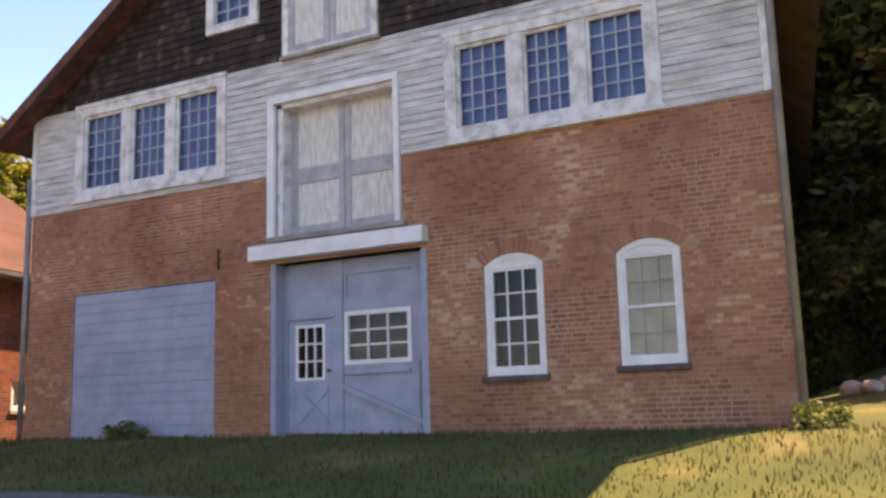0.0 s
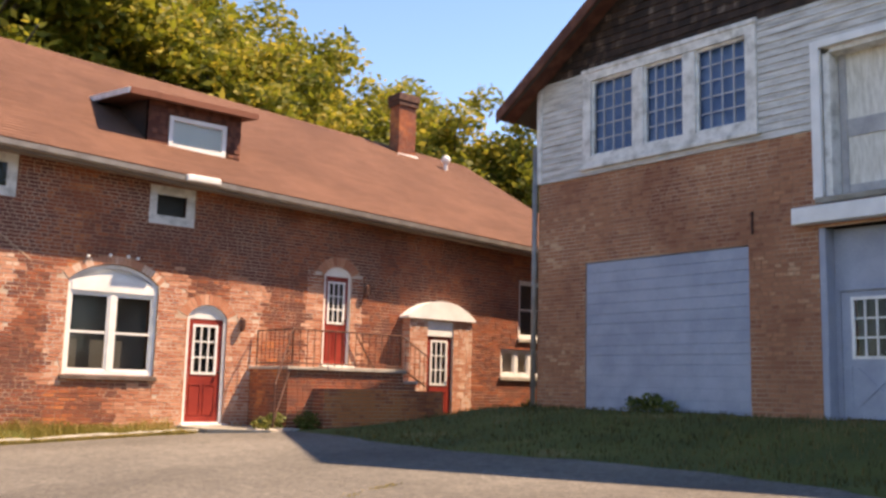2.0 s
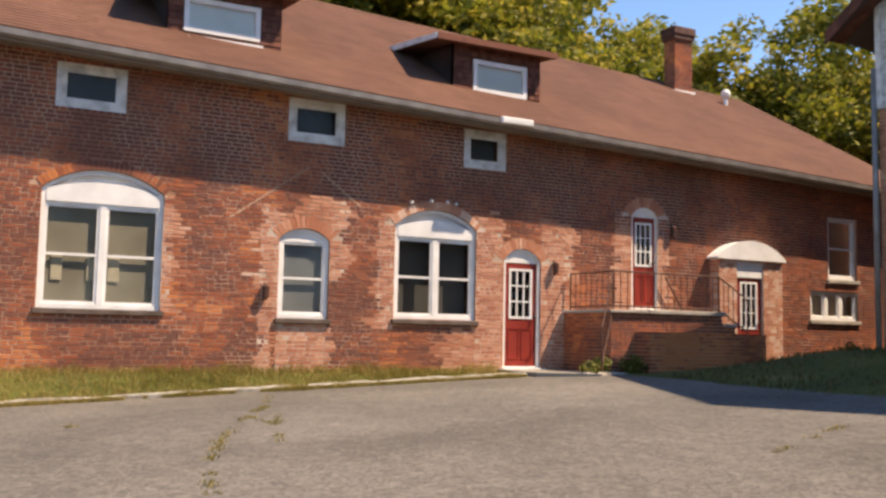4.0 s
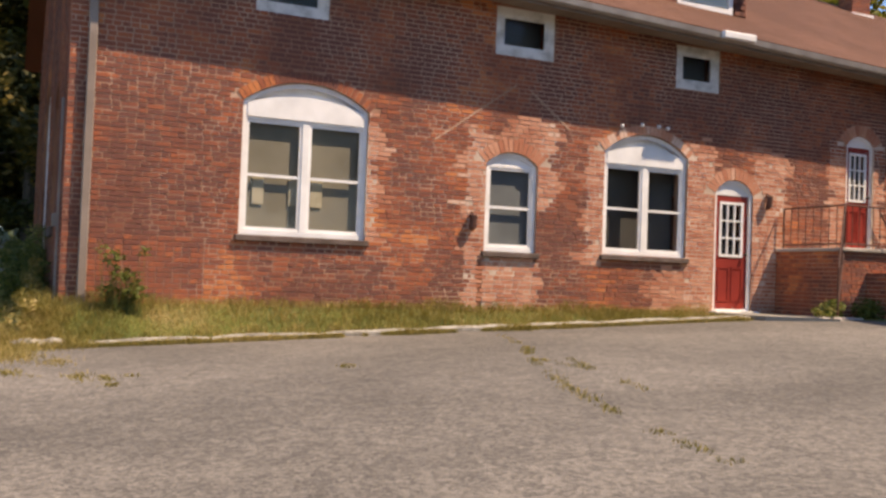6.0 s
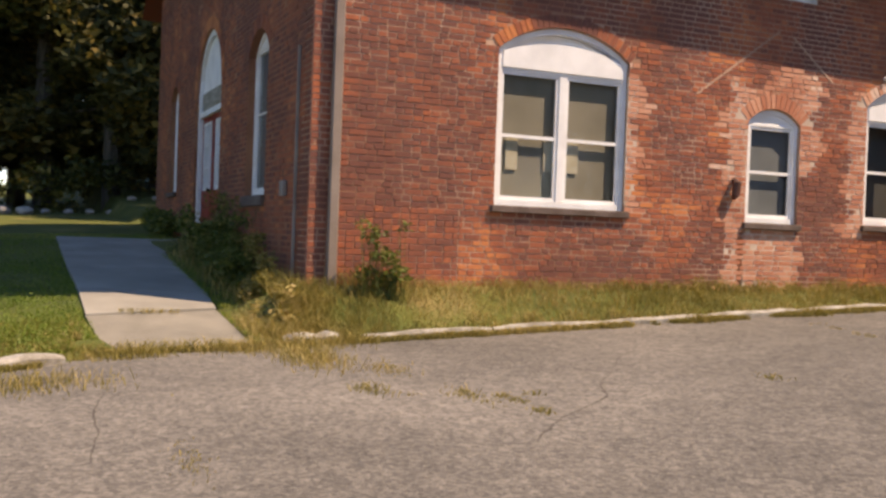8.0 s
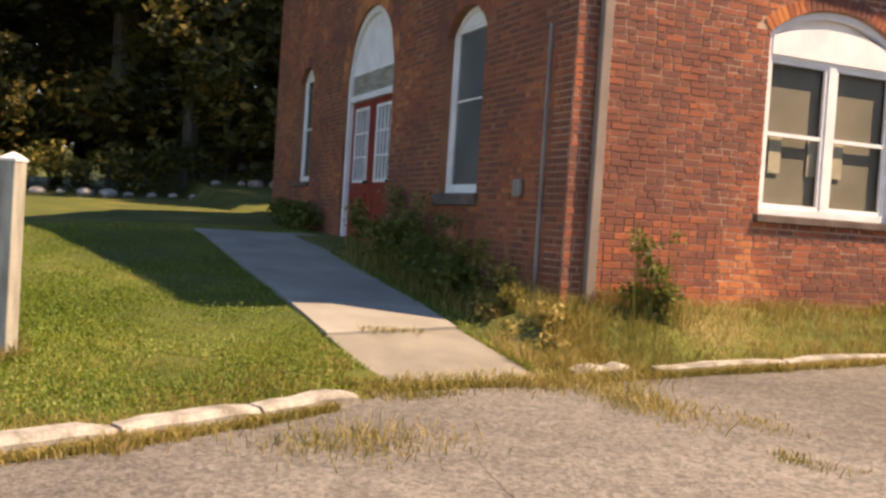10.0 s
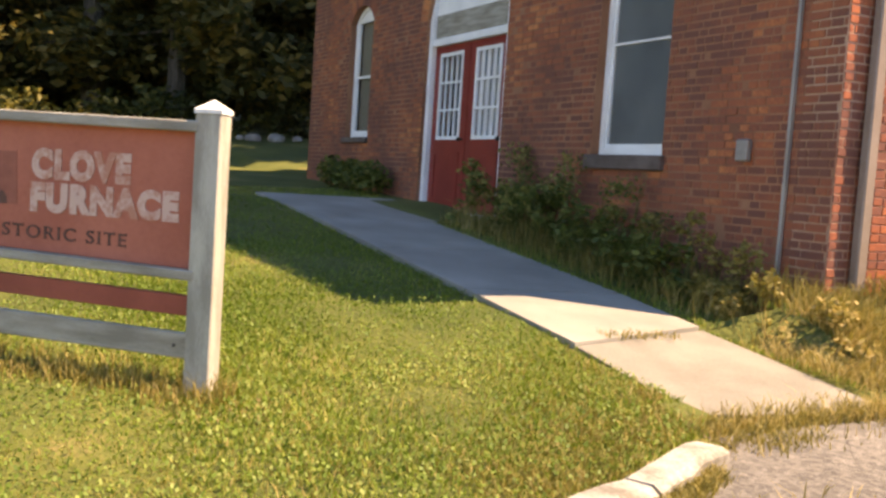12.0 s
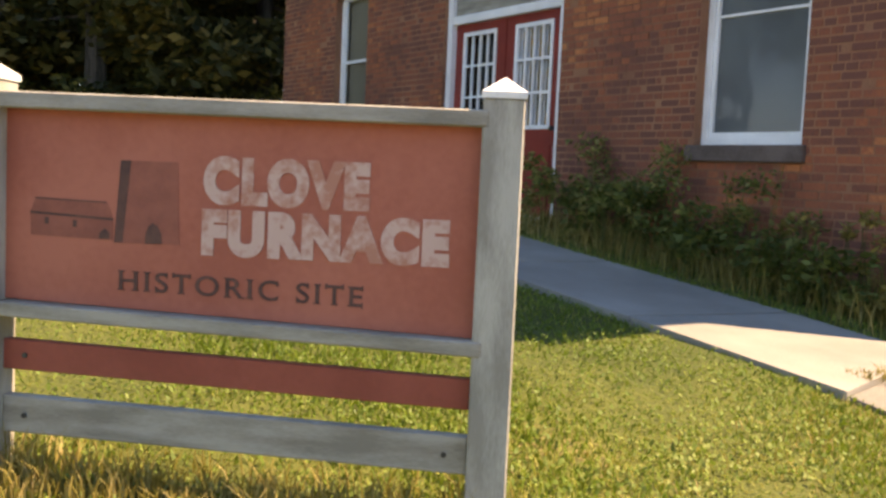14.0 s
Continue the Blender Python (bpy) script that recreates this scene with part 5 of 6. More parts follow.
drawn([(0.428, 1.038), (0.456, 1.038), (0.480, 1.305), (0.446, 1.303)], 1, SIGNDARK)
drawn([(0.530, 1.038), (0.586, 1.040), (0.584, 1.072), (0.570, 1.098), (0.556, 1.107), (0.541, 1.096), (0.532, 1.070)], 1, SIGNDARK)
drawn([(0.378, 1.048), (0.412, 1.048), (0.412, 1.068), (0.396, 1.082), (0.380, 1.068)], 1, SIGNDARK)

# ---- walkway and kerbs ----
slabs = [((1.12, -2.35), (1.35, -1.02), (-0.28, -1.08), (0.05, -2.42)), ((0.03, -2.42), (-0.32, -1.08), (-1.35, -1.0), (-1.5, -2.40)),
         ((-1.53, -2.40), (-1.38, -1.0), (-3.2, -0.98), (-3.2, -2.42)), ((-3.23, -2.42), (-3.23, -0.98), (-5.0, -0.96), (-5.0, -2.42)), ((-5.03, -2.42), (-5.03, -0.32), (-7.4, -0.32), (-7.4, -2.40))]
walkway = thing("walkway", (-2, -1.7, 0.4), "worn pale concrete walkway slabs along the house", "path", kind="structure")
for q in slabs:
    bm = B()
    top = [bm.verts.new((x, y, (asphalt_z(1.4, -1.8) + 0.03 if x > 0.9 else lawn_z(x, -2.0) + (0.015 if x > -0.4 and q[0][0] > 0.5 else 0.035)))) for x, y in q]
    low = [bm.verts.new((x, y, v.co.z - 0.16)) for (x, y), v in zip(q, top)]
    bm.faces.new(top)
    bm.faces.new(low[::-1])
    for i in range(4):
        bm.faces.new((top[i], low[i], low[(i + 1) % 4], top[(i + 1) % 4]))
    part("slab", bm, CONCRETE_OLD if q[0][0] > 0.5 else CONCRETE, walkway)


def kerb_run(pts, name_label, w=0.15, up=0.11, step=1.4, seed=1):
    """Kerb stones end to end along a line, uneven and rounded."""
    r = random.Random(seed)
    k = thing("kerb", (*pts[0], asphalt_z(*pts[0])), name_label, "kerb", kind="structure")
    for a, b in zip(pts, pts[1:]):
        a, b = Vector(a), Vector(b)
        n = max(1, round((b - a).length / step))
        for i in range(n):
            p, q = a.lerp(b, i / n), a.lerp(b, (i + 1) / n)
            d = (q - p).normalized()
            s = Vector((-d.y, d.x)) * w / 2
            bm = B()
            rows = []
            m = 5
            for j in range(m + 1):
                c = p.lerp(q, 0.01 + 0.98 * j / m)
                z = asphalt_z(max(c.x, 1.1), c.y)
                h = up * r.uniform(0.82, 1.1) * (0.75 if j in (0, m) else 1)
                ws = r.uniform(0.9, 1.1)
                rows.append([bm.verts.new((*(c + s * f * ws), z + g)) for f, g in ((-1, -0.1), (-1, h * 0.65), (-0.6, h), (0.6, h), (1, h * 0.65), (1, -0.1))])
            for x, y in zip(rows, rows[1:]):
                for e in range(5):
                    bm.faces.new((x[e], x[e + 1], y[e + 1], y[e]))
            bm.faces.new(rows[0][::-1])
            bm.faces.new(rows[-1])
            part("kerb_stone", bm, KERB, k, smooth=False)
    return k


kerb_run([(1.08, 0.1), (1.08, 10.1)], "worn whitewashed kerb beside the house", 0.13, 0.075, seed=2)
kerb_run([(1.18, -0.75), (1.10, -0.15)], "broken white kerb stone in the grass", seed=5, step=0.6)
kerb_run(KERB_S[1:], "worn whitewashed kerb round the lawn", 0.2, 0.10, 1.1, seed=3)
bm = B()
pts = [(0.12, 10.1), (1.45, 10.1), (2.1, 11.0), (1.5, 11.6), (0.12, 11.6)]
prism(bm, pts, 0.45, 0.70)
apron = part("pavement", bm, CONCRETE)
tagged(apron, "pale concrete apron before the red door", "pavement", kind="structure")

# ---- grass ----
def blades(name, spots, hgt, width, material, label, seed, category="grass", lean=0.6):
    r = np.random.RandomState(seed)
    vs, fs = [], []
    for x, y, z, k in spots:
        h = hgt * k * r.uniform(0.5, 1.25)
        a, d = r.uniform(0, 6.283), r.uniform(0.1, lean) * h
        b = r.uniform(0, 6.283)
        cx, cy = math.cos(a) * width / 2, math.sin(a) * width / 2
        i = len(vs)
        vs += [(x - cx, y - cy, z - 0.01), (x + cx, y + cy, z - 0.01), (x + cx * 0.7 + math.cos(b) * d * 0.35, y + cy * 0.7 + math.sin(b) * d * 0.35, z + h * 0.6), (x - cx * 0.7 + math.cos(b) * d * 0.35, y - cy * 0.7 + math.sin(b) * d * 0.35, z + h * 0.6), (x + math.cos(b) * d, y + math.sin(b) * d, z + h)]
        fs += [(i, i + 1, i + 2, i + 3), (i + 3, i + 2, i + 4)]
    ob = raw(name, vs, fs, material)
    return tagged(ob, label, category, kind="stuff")


def in_walk(x, y):
    return -2.45 < y < -0.98 and -7.5 < x < 1.3


def in_slab(x, y):
    return (-2.38 < y < -1.04 and -7.5 < x < 1.12) or (-7.4 < x < -5 and -2.4 < y < -0.3)


r = np.random.RandomState(7)
spots = []
while len(spots) < 125000:
    x, y = r.uniform(-9, 2.9), r.uniform(-9.5, -0.4)
    far = (Vector((x, y)) - Vector((3.2, -6.3))).length
    if r.uniform() > min(1, (4.5 / max(far, 0.5)) ** 1.3) or on_asphalt(x, y) or in_slab(x, y) or kerb_x(y) - 0.1 < x:
        continue
    spots.append((x, y, ground_z(x, y), 0.7 + 0.6 * noise.noise(Vector((x, y, 0)))))
blades("lawn_grass", spots, 0.042, 0.009, GRASS, "short sunlit green and yellow lawn grass", 1, lean=2.0)
spots = []
while len(spots) < 9000:
    x, y = r.uniform(3.2, 21), r.uniform(9.5, 15.2)
    if on_asphalt(x, y):
        continue
    spots.append((x, y, ground_z(x, y), 1.0))
spots_edge = []
while len(spots_edge) < 16000:
    x, y = r.uniform(0.0, 3.0), r.uniform(-9.0, -2.5)
    d = kerb_x(y) - 0.12 - x
    if d < 0 or r.uniform() > math.exp(-d / 0.45) * (0.6 + noise.noise(Vector((x * 2, y * 2, 3)))):
        continue
    spots_edge.append((x, y, ground_z(x, y), r.uniform(0.5, 1.4)))
blades("lawn_edge_grass", spots_edge, 0.05, 0.007, DRYGRASS, "sun-dried yellow grass along the lawn kerb", 12, lean=1.6)
vs, fs = [], []
while len(fs) < 30000:
    x, y = r.uniform(-4.5, 2.7), r.uniform(-8.5, -2.45)
    if kerb_x(y) - 0.12 < x or r.uniform() > min(1, 3.4 / ((x - 2) ** 2 + (y + 5) ** 2 + 0.1) + 0.25) or noise.noise(Vector((x * 1.6, y * 1.6, 8))) < r.uniform(-0.55, 0.3) or (x - 0.75) ** 2 + (y + 3.75) ** 2 < 0.05:
        continue
    z, a, q = ground_z(x, y) + r.uniform(0.015, 0.055), r.uniform(0, 6.283), r.uniform(0.006, 0.0125)
    ca, sa, t1, t2 = math.cos(a) * q, math.sin(a) * q, r.normal(0, 0.006), r.normal(0, 0.006)
    k = len(vs)
    vs += [(x - ca, y - sa, z - t1), (x + sa * 0.7, y - ca * 0.7, z - t2), (x + ca, y + sa, z + t1), (x - sa * 0.7, y + ca * 0.7, z + t2)]
    fs.append((k, k + 1, k + 2, k + 3))
tagged(raw("clover", vs, fs, CLOVER), "low bright clover leaves through the lawn", "clover", kind="stuff")
tuft = []
for i in range(3400):
    x, y = r.uniform(-5.0, 0.1), -0.28 - abs(r.normal(0.0, 0.28))
    if y > -1.0:
        tuft.append((x, y, ground_z(x, y), 0.4 + 1.0 * abs(noise.noise(Vector((x * 2.5, y * 2, 4))))))
blades("wall_grass", tuft, 0.36, 0.009, DRYGRASS, "tall dry grass among the weeds along the end wall", 9, lean=0.7)
tuft = []
for i in range(2600):
    t, o = r.uniform(-0.1, 1.1), r.normal(0.05, 0.10)
    x, y = C.x + (A.x - C.x) * t + SU.y * o, C.y + (A.y - C.y) * t - SU.x * o
    tuft.append((x, y, ground_z(x, y), 0.5 + 0.9 * abs(noise.noise(Vector((x * 3, y * 3, 1))))))
blades("sign_grass", tuft, 0.17, 0.007, DRYGRASS, "tall seeding grass round the sign posts", 6, lean=0.9)
# mound blades carry the barn's shade in their colour
blades("mound_grass", spots, 0.07, 0.018, MOUNDGRASS_SHADED, "green grass mound before the barn", 2)
spots = []
while len(spots) < 17000:
    x, y = r.uniform(0.02, 1.12), r.uniform(-0.9, 10.0)
    if in_slab(x, y):
        continue
    spots.append((x, y, ground_z(x, y), 0.3 + 1.5 * abs(noise.noise(Vector((x * 2.2, y * 1.7, 2)))) + (0.25 if x < 0.4 else 0)))
blades("verge_grass", spots, 0.16, 0.008, DRYGRASS, "dry tall grass between kerb and wall", 3, lean=1.3)
spots = []
for i in range(5000):
    x, y = 0.75 + r.normal(0, 0.35), -0.5 + r.normal(0, 0.28)
    if x > 0.05 and not in_slab(x, y) and y < 0.4:
        spots.append((x, y, ground_z(x, y) if not on_asphalt(x, y) else asphalt_z(x, y), 0.4 + 1.0 * abs(noise.noise(Vector((x * 3, y * 3, 6))))))
blades("corner_grass", spots, 0.17, 0.008, DRYGRASS, "unmown yellow grass spilling round the house corner", 14, lean=1.4)
# weeds in kerb joints and cracks
spots = []
CRACKS = [[(2.0, 5.1), (3.6, 4.6), (4.7, 4.0), (6.7, 3.2), (8.2, 2.7), (9.5, 2.4)], [(4.7, 4.0), (5.8, 4.0)], [(4.6, 4.4), (7.2, 3.6)], [(9.4, 8.3), (10.3, 6.5)], [(4.0, -0.6), (4.4, 0.5)], [(4.9, 0.0), (4.2, 0.0)], [(1.6, -2.3), (1.4, -0.6)]]
for line in CRACKS:
    for (xa, ya), (xb, yb) in zip(line, line[1:]):
        for i in range(260):
            t = r.uniform()
            if noise.noise(Vector((t * 4 + xa, ya, 0))) > 0.02:
                x, y = xa + (xb - xa) * t + r.normal(0, 0.035), ya + (yb - ya) * t + r.normal(0, 0.035)
                spots.append((x, y, asphalt_z(x, y), 0.55))
for i in range(30000):
    y = r.uniform(-8.0, 10)
    c = noise.noise(Vector((0, y * 1.3, 5))) + 0.4 * noise.noise(Vector((3, y * 5, 5)))
    if c > -0.3:
        x = kerb_x(y) + 0.07 + r.uniform(0, 0.13) + abs(r.normal(0, 0.03 + 0.12 * max(c, 0)))
        spots.append((x, y, asphalt_z(x, y), 1.0 + 1.9 * max(c, 0) * r.uniform(0.3, 1)))
# clumps that have crept out over the asphalt
for cx, cy, sx, sy, k, hh in ((2.1, -0.75, 0.35, 0.14, 900, 2.2), (2.75, -3.05, 0.22, 0.3, 700, 2.0), (3.7, -0.77, 0.12, 0.06, 160, 1.0), (4.2, -0.2, 0.18, 0.05, 140, 0.8), (4.58, 2.12, 0.06, 0.05, 60, 0.9), (5.25, -2.27, 0.2, 0.05, 90, 0.6), (1.45, -1.0, 0.14, 0.3, 500, 2.0), (1.5, -2.3, 0.12, 0.25, 500, 1.8), (2.9, -0.35, 0.2, 0.1, 200, 0.9)):
    for i in range(k):
        x, y = cx + r.normal(0, sx), cy + r.normal(0, sy)
        spots.append((x, y, asphalt_z(x, y), hh * r.uniform(0.3, 1)))
for i in range(900):
    t = r.uniform()
    x, y = 1.25 + r.normal(0, 0.1), -2.6 + 2.6 * t
    spots.append((x, y, asphalt_z(x, y) + 0.03, 1.5))
for i in range(160):
    spots.append((-0.1 + r.normal(0, 0.05), r.uniform(-2.1, -1.5), lawn_z(-0.1, -2.0) + 0.03, 0.8))
blades("crack_weeds", spots, 0.055, 0.008, DRYGRASS, "dry weeds in asphalt cracks and along kerbs", 4, "weeds", 1.5)


# ---- shrubs and trees ----
def leaf_cloud(centres, count, size, seed, flat=0.0):
    """Many small folded leaves scattered round clump centres (x, y, z, radius)."""
    rs = np.random.RandomState(seed)
    vs, fs = [], []
    cs = np.array(centres)
    wts = cs[:, 3] ** 2
    pick = rs.choice(len(cs), count, p=wts / wts.sum())
    for k in pick:
        x, y, z, rad = cs[k]
        d = rs.normal(size=3)
        d /= np.linalg.norm(d) + 1e-9
        p = np.array((x, y, z)) + d * rad * rs.uniform(0.35, 1.05) * np.array((1, 1, 0.8))
        a = rs.normal(size=3)
        a[2] *= 0.5
        a /= np.linalg.norm(a) + 1e-9
        b = np.cross(a, rs.normal(size=3))
        b /= np.linalg.norm(b) + 1e-9
        s = size * rs.uniform(0.6, 1.4)
        i = len(vs)
        vs += [tuple(p - a * s), tuple(p + b * s * 0.45), tuple(p + a * s), tuple(p - b * s * 0.45 + np.array((0, 0, -0.15 * s)))]
        fs += [(i, i + 1, i + 2, i + 3)]
    return vs, fs


def broadleaf(name, height, crown_r, seed, leaves, size, material, label):
    rr = random.Random(seed)
    tree = thing(name, (0, 0, 0), label, "tree", "trees round the yard")
    bm, limbs = B(), B()
    top = height * 0.8
    trunk = [(0, 0, -0.5), (rr.uniform(-0.2, 0.2), rr.uniform(-0.2, 0.2), height * 0.3), (rr.uniform(-0.5, 0.5), rr.uniform(-0.5, 0.5), top)]
    tube(bm, trunk, [height * 0.022, height * 0.016, height * 0.004], 8)
    cl = []
    for i in range(24):
        a = i * 2.4 + rr.uniform(-0.4, 0.4)
        f = rr.uniform(0.28, 1.0)
        z0 = height * (0.22 + 0.6 * f) * 0.9
        reach = crown_r * (1 - 0.55 * abs(f - 0.35)) * rr.uniform(0.55, 1.05)
        end = (math.cos(a) * reach, math.sin(a) * reach, z0 + reach * rr.uniform(0.25, 0.6))
        midp = (end[0] * 0.5, end[1] * 0.5, z0 + (end[2] - z0) * 0.35)
        tube(limbs, [(0, 0, z0 * 0.85), midp, end], [height * 0.007, height * 0.004, height * 0.0015], 5)
        for k in range(4):
            q = rr.uniform(0.45, 1.05)
            cl.append((end[0] * q + rr.gauss(0, 0.5), end[1] * q + rr.gauss(0, 0.5), z0 + (end[2] - z0) * q + rr.gauss(0, 0.5), rr.uniform(0.5, 1.25) * crown_r * 0.22))
    for k in range(6):
        cl.append((rr.gauss(0, crown_r * 0.2), rr.gauss(0, crown_r * 0.2), height * rr.uniform(0.8, 1.0), crown_r * 0.2))
    part("trunk", bm, BARK, tree)
    part("branches", limbs, BARK, tree)["kind"] = "stuff"
    vs, fs = leaf_cloud(cl, leaves, size, seed)
    raw("crown", vs, fs, material, tree)
    return tree


def conifer(name, height, radius, seed, leaves, size, material, label):
    rr = random.Random(seed)
    tree = thing(name, (0, 0, 0), label, "tree", "dark trees of the wood edge")
    bm, limbs = B(), B()
    tube(bm, [(0, 0, -0.5), (0.1, 0, height * 0.5), (0, 0.1, height)], [height * 0.018, height * 0.012, 0.02], 7)
    cl = []
    for i in range(70):
        f = rr.uniform(0.04, 1) ** 0.9
        a, reach = rr.uniform(0, 6.28), radius * (1 - f) ** 0.7 * rr.uniform(0.7, 1.1)
        z = height * (0.05 + 0.95 * f)
        tube(limbs, [(0, 0, z), (math.cos(a) * reach, math.sin(a) * reach, z - reach * 0.2)], [0.05, 0.015], 4)
        for q in (0.4, 0.7, 1.0):
            cl.append((math.cos(a) * reach * q, math.sin(a) * reach * q, z - reach * 0.2 * q, 0.35 + 0.22 * radius * (1 - f)))
    part("trunk", bm, BARK, tree)
    part("branches", limbs, BARK, tree)["kind"] = "stuff"
    vs, fs = leaf_cloud(cl, leaves, size, seed)
    raw("crown", vs, fs, material, tree)
    return tree


t_a = broadleaf("tree", 15, 5.2, 1, 24000, 0.16, LEAF, "tall broadleaf tree with yellow-green late-summer crown")
t_b = broadleaf("tree", 13, 4.4, 2, 19000, 0.15, LEAF, "yellowing broadleaf tree behind the roof")
t_c = broadleaf("tree", 16, 5.6, 3, 20000, 0.19, LEAF_DARK, "dark green broadleaf tree at the wood edge")
c_a = conifer("conifer", 17, 4.0, 4, 20000, 0.18, NEEDLE, "dark dense conifer at the wood edge")


placed = {}


def put(src, x, y, s, turn):
    ob = copy_thing(src, pose(x, y, lawn_z(x, y) - 0.05, 0, 0, turn)) if placed.get(src) else src
    placed[src] = True
    ob.matrix_basis = pose(x, y, lawn_z(x, y) - 0.05, 0, 0, turn) @ Matrix.Diagonal((s, s, s, 1))
    return ob


rr = random.Random(21)
# behind the house
for x, y, s, k in ((-15, 9, 1.02, 0), (-17, 13.5, 1.0, 0), (-36, 9, 0.98, 2), (-40, 2, 1.0, 2), (-15, 16.5, 0.9, 1), (-20, 18, 1.05, 0), (-17, 21, 0.82, 1), (-24, 25, 1.08, 0), (-16, 27, 0.8, 1), (-22, 31, 0.95, 0), (-13, 31, 0.72, 1), (-9, 34, 0.7, 1), (-16, 38, 0.95, 0), (-5, 38, 0.8, 1), (0, 40, 0.8, 1), (-26, 10, 1.15, 2), (-26, 17, 1.1, 0), (-8, 44, 1.0, 0), (-13, 27.5, 0.86, 1), (-10, 31, 0.8, 0), (-7, 35, 0.85, 1), (-18, 24, 0.9, 0)):
    put((t_a, t_b, t_c)[k], x, y, s * (1.3 if y < 12 else 1.24 if y < 24 else 1.17), rr.uniform(0, 360))
# the dark wood west of the lawn
for i in range(26):
    x, y = -24 - rr.uniform(0, 9) , -26 + i * 1.35 + rr.uniform(-0.6, 0.6)
    put(c_a if i % 3 else t_c, x, y, rr.uniform(0.8, 1.15), rr.uniform(0, 360))
for i in range(10):
    put(t_c, -36 - rr.uniform(0, 6), -28 + i * 4.2, rr.uniform(1.0, 1.3), rr.uniform(0, 360))
# the dark wooded slope beyond the barn
for i in range(20):
    x, y = 20.5 + (i % 7) * 2.6 + rr.uniform(-0.8, 0.8), 36 + (i // 7) * 5 + rr.uniform(-1, 1)
    put(t_c if i % 2 else c_a, x, y, rr.uniform(0.85, 1.2), rr.uniform(0, 360))
for i in range(12):
    put(t_c if i % 3 else c_a, 19.8 + i * 1.35, 29.5 + rr.uniform(-1.2, 1.2), rr.uniform(0.7, 1.0), rr.uniform(0, 360))
for x, y, s in ((17.0, 33.5, 1.1), (18.6, 32.6, 0.95), (19.8, 35, 1.2), (15.6, 36, 1.2), (13.5, 35, 1.15), (18, 39, 1.25), (16.4, 41, 1.2), (20.5, 31.5, 0.9), (17.6, 36, 1.05), (14.8, 32.6, 1.0)):
    put(t_c, x, y, s, rr.uniform(0, 360))
# woods that close the place behind the camera
for i in range(22):
    a = radians(-95 + i * 7.2)
    put(t_c if i % 3 else t_a, 12 + 38 * math.cos(a), -4 + 36 * math.sin(a) if math.sin(a) < 0 else 34 * math.sin(a) - 4, rr.uniform(0.6, 0.85), rr.uniform(0, 360))


def shrub(name, spots, count, size, material, label, seed, category="weeds"):
    base = spots[0]
    s = thing(name, (base[0], base[1], base[2] - 0.1), label, category)
    bm = B()
    rs = random.Random(seed)
    for x, y, z, rad in spots:
        for k in range(3):
            tube(bm, [(x + rs.gauss(0, 0.04), y + rs.gauss(0, 0.04), ground_z(x, y) - 0.03), (x + rs.gauss(0, rad * 0.5), y + rs.gauss(0, rad * 0.5), z + rad * 0.8)], [0.005, 0.002], 4)
    part("stems", bm, WEED, s)["kind"] = "stuff"
    vs, fs = leaf_cloud(spots, count, size, seed)
    raw("leaves", vs, fs, material, s)
    return s


rk = random.Random(3)


def sp(x, y, up, rad):
    return (x, y, ground_z(x, y) + up, rad)


shrub("wall_weeds", [sp(-4.9 + 3.9 * (i + rk.random()) / 46, -0.5 + rk.uniform(-0.28, 0.16), rk.uniform(0.05, 0.62) * (1.1 - 0.45 * i / 46), rk.uniform(0.07, 0.24)) for i in range(46)], 3000, 0.04, WEED, "rank green weeds along the shaded wall", 31)
shrub("wall_weeds", [sp(-4.3 + 2.6 * (i + rk.random()) / 26, -0.42 + rk.uniform(-0.12, 0.12), rk.uniform(0.25, 0.95) * (1.0 if i % 9 < 4 else 0.6), rk.uniform(0.10, 0.22)) for i in range(26)], 2600, 0.026, WEED, "tall straggling weeds against the end wall", 39)
shrub("dry_weeds", [sp(-2.6 + 2.2 * (i + rk.random()) / 20, -0.42 + rk.uniform(-0.15, 0.1), rk.uniform(0.1, 0.7), rk.uniform(0.06, 0.14)) for i in range(20)], 1100, 0.03, DRYGRASS, "dry seeding weeds against the end wall", 43)
shrub("wall_weeds", [sp(-9.6 + 0.4 * i, -0.5, 0.25, 0.3) for i in range(5)], 1800, 0.05, WEED, "low dark shrubs under the far window", 32)
shrub("corner_weed", [sp(0.38 + rk.uniform(-0.12, 0.12), 0.5 + rk.uniform(-0.3, 0.3), rk.uniform(0.05, 0.92), rk.uniform(0.07, 0.15)) for i in range(22)], 620, 0.034, WEED, "leafy green weed by the downspout", 33)
shrub("wood_edge_brush", [sp(16.3 + 0.13 * i + rk.uniform(-0.2, 0.2), 30.5 + rk.uniform(-1.3, 1.3), rk.uniform(0.3, 4.2), rk.uniform(0.6, 1.0)) for i in range(44)], 9000, 0.12, LEAF_DARK, "dark brush along the wood edge beyond the barn", 40, "bushes")
shrub("wood_edge_brush", [sp(-22.8 + rk.uniform(-0.6, 0.6), -14 + 0.65 * i, rk.uniform(0.2, 1.4), rk.uniform(0.4, 0.9)) for i in range(30)], 6000, 0.11, LEAF_DARK, "dark brush along the edge of the wood", 41, "bushes")
shrub("wood_edge_brush", [sp(14.2 + 0.12 * i, 36.5 + rk.uniform(-1.5, 1.5), rk.uniform(0.4, 6.0), rk.uniform(0.9, 1.3)) for i in range(60)], 9000, 0.17, LEAF_DARK, "tall dark undergrowth of the wooded slope", 42, "bushes")
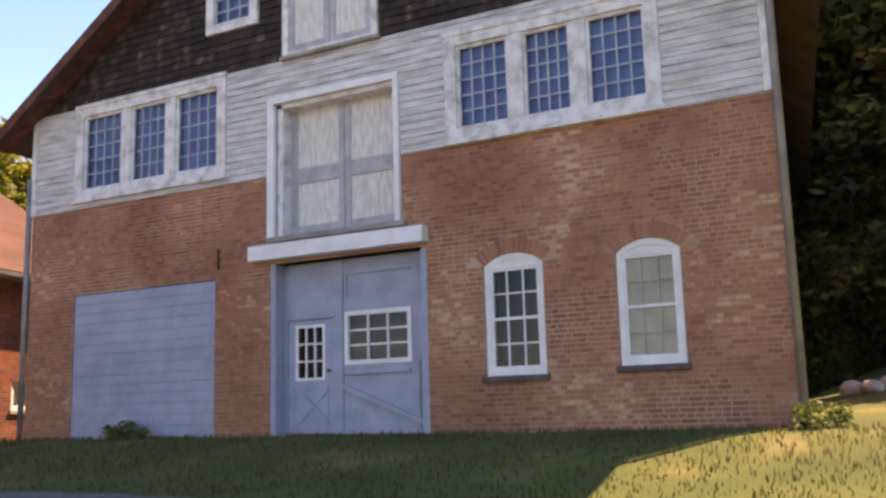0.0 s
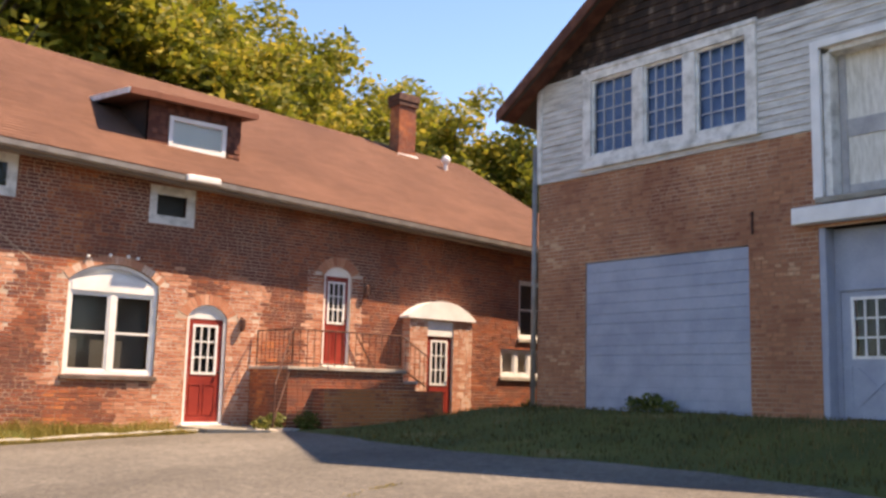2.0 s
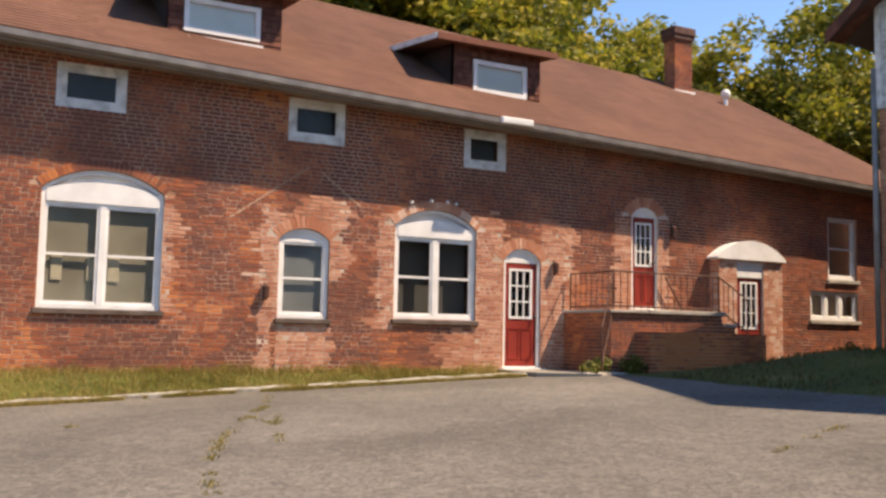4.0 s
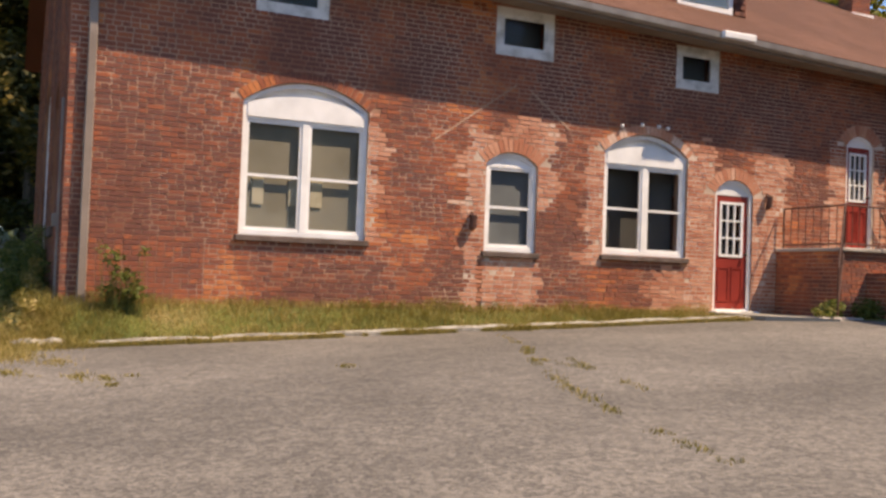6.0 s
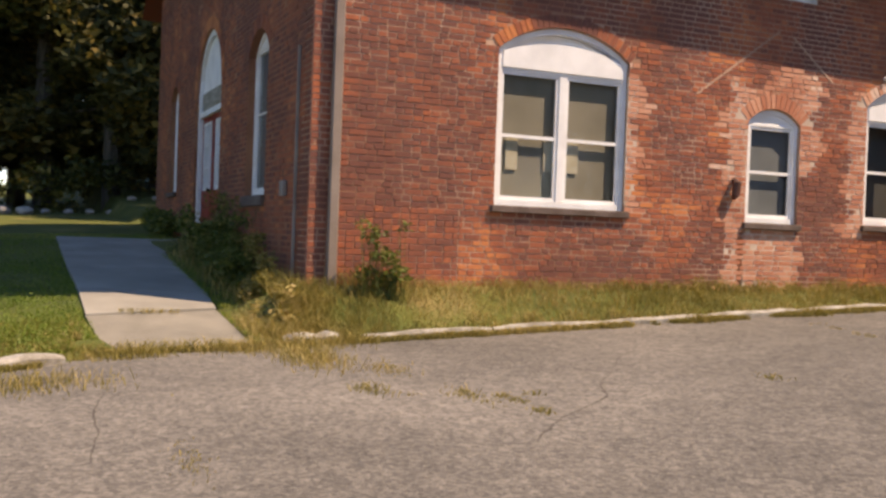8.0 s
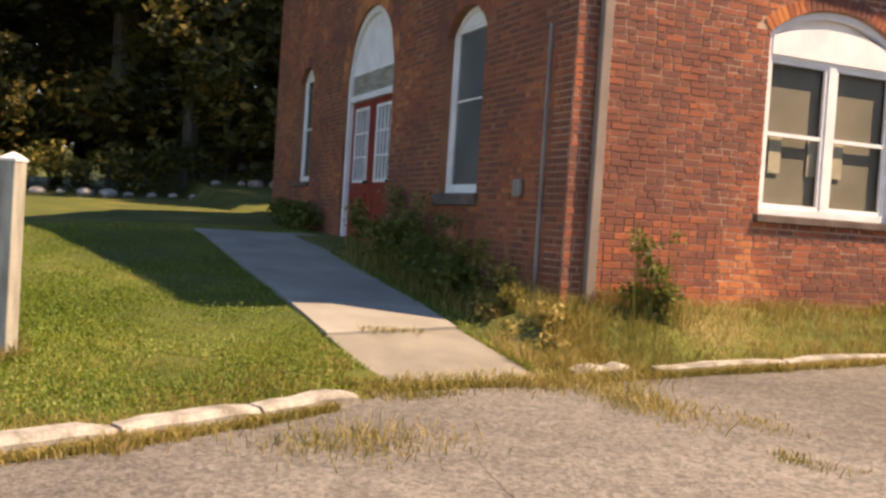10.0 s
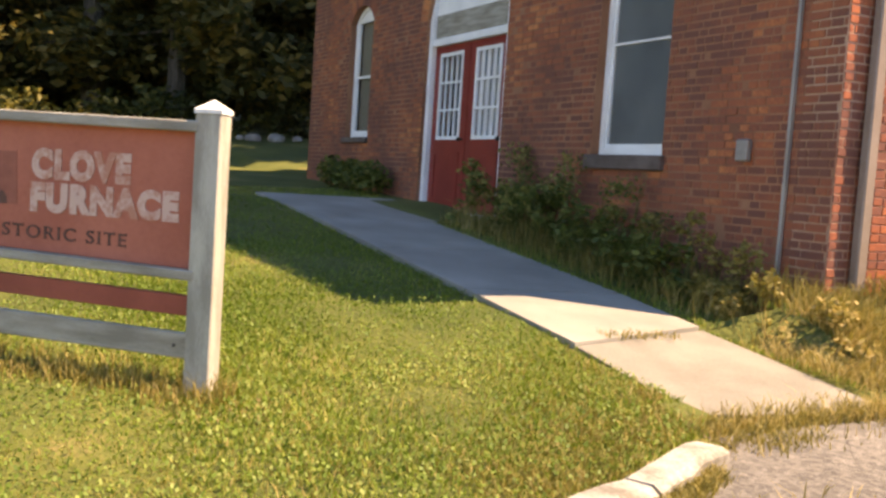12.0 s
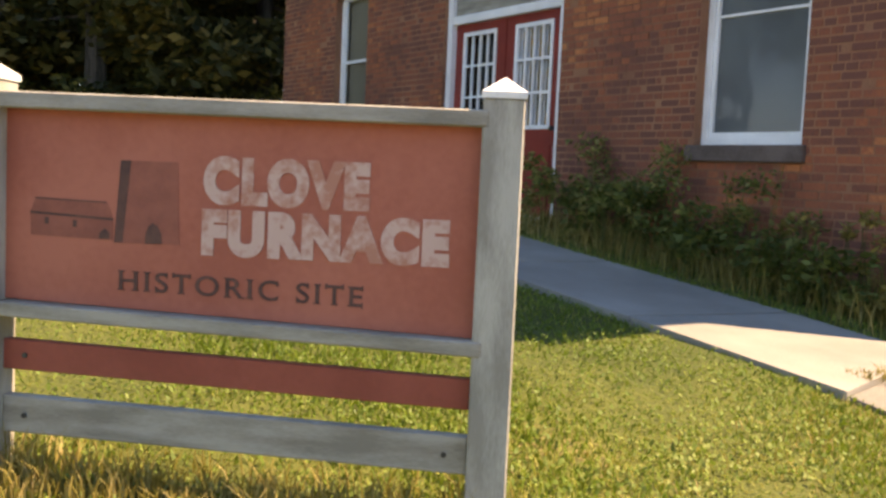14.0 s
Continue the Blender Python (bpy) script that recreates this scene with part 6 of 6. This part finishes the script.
shrub("wood_edge_brush", [sp(17.5 + 0.14 * i, 33.5 + 1.2 * math.sin(i * 2.3), 0.4 + 2.6 * (i * 0.37 % 1), 0.9) for i in range(50)], 8000, 0.15, LEAF_DARK, "dense dark undergrowth behind the barn", 44, "bushes")
shrub("wood_edge_brush", [sp(14.8 + 0.06 * i, 42 + 1.0 * math.sin(i * 2.3), 0.5 + 7.5 * (i * 0.37 % 1), 1.2) for i in range(70)], 9000, 0.2, LEAF_DARK, "tall dark undergrowth deep in the wooded slope", 45, "bushes")
shrub("dry_weeds", [sp(-0.9 + 0.22 * i, -0.55 - 0.06 * (i % 3), 0.14, 0.16) for i in range(8)], 1500, 0.03, DRYGRASS, "dry yellow weeds at the house corner", 34)
shrub("stoop_plants", [sp(1.75, 11.0, 0.12, 0.18), sp(1.6, 11.35, 0.16, 0.2), sp(1.8, 11.9, 0.15, 0.25)], 900, 0.04, WEED, "small garden plants beside the stoop", 35, "plants")
shrub("wall_weeds", [sp(6.9, 15.1, 0.1, 0.18), sp(7.25, 15.12, 0.16, 0.2), sp(7.6, 15.1, 0.08, 0.15)], 700, 0.04, WEED, "low weeds before the boarded opening", 36)
shrub("wall_weeds", [sp(1.0, 18.6, 0.4, 0.3), sp(1.0, 19.0, 0.2, 0.3)], 600, 0.05, WEED, "tall weed beside the house wall", 37)
shrub("wall_weeds", [sp(18.3, 15.0, 0.12, 0.25), sp(18.6, 15.2, 0.12, 0.2)], 500, 0.04, WEED, "weeds at the barn corner", 38)
# stones at the far edge of the lawns


def rubble(label, spots):
    t = thing("stone_row", spots[0], label, "stones")
    for x, y, z in spots:
        bm = B()
        bmesh.ops.create_icosphere(bm, subdivisions=2, radius=rk.uniform(0.10, 0.27))
        for v in bm.verts:
            v.co *= 1 + 0.35 * noise.noise(v.co * 3 + Vector((x, y, 0)))
            v.co.z *= 0.6
        bm.transform(pose(x, y, z, 0, 0, rk.uniform(0, 360)))
        part("stone", bm, STONE, t)


rubble("row of pale field stones at the wood edge", [(-21.5 + rk.uniform(-0.5, 0.5), -12 + i * 0.62, lawn_z(-21.5, -12 + i * 0.62) + 0.08) for i in range(26)])
rubble("pale stones on the grass beyond the barn", [(18.3 + i * 0.3, 20.5 + rk.uniform(-0.6, 0.6), lawn_z(18.3 + i * 0.3, 20.5) + 0.04) for i in range(10)])

# ---- single bricks of the front wall nearest the walk ----
meshes = []
for L in (0.205, 0.097):
    bm = B()
    box(bm, 0, L, 0, 0.0585, -0.03, 0.001, 0.003)
    bm.transform(FRONT)
    me = bpy.data.meshes.new("brick")
    bmesh.ops.recalc_face_normals(bm, faces=bm.faces)
    bm.to_mesh(me)
    bm.free()
    me.materials.append(BRICK)
    meshes.append(me)
rb = random.Random(17)
v, k = 0.15, 0
while v < NEAR[3]:
    if v + 0.03 > NEAR[2]:
        x = NEAR[0] + 0.011
        while NEAR[2] < v + 0.029 < NEAR[3] and x < NEAR[1] - 0.03:
            head = k % 6 == 5 or rb.random() < 0.42
            L = 0.097 if head else 0.205
            fit_l = NEAR[1] - 0.011 - x
            stretch = fit_l / L if fit_l < L + 0.04 else 1.0
            ob = new("brick", meshes[1 if head else 0])
            ob.matrix_basis = Matrix.Translation((rb.uniform(-0.002, 0.004), x, v)) @ Matrix.Diagonal((1, stretch, 1, 1))
            hang(ob, wall_f)
            x += L * stretch + 0.011
    v += 0.0695
    k += 1
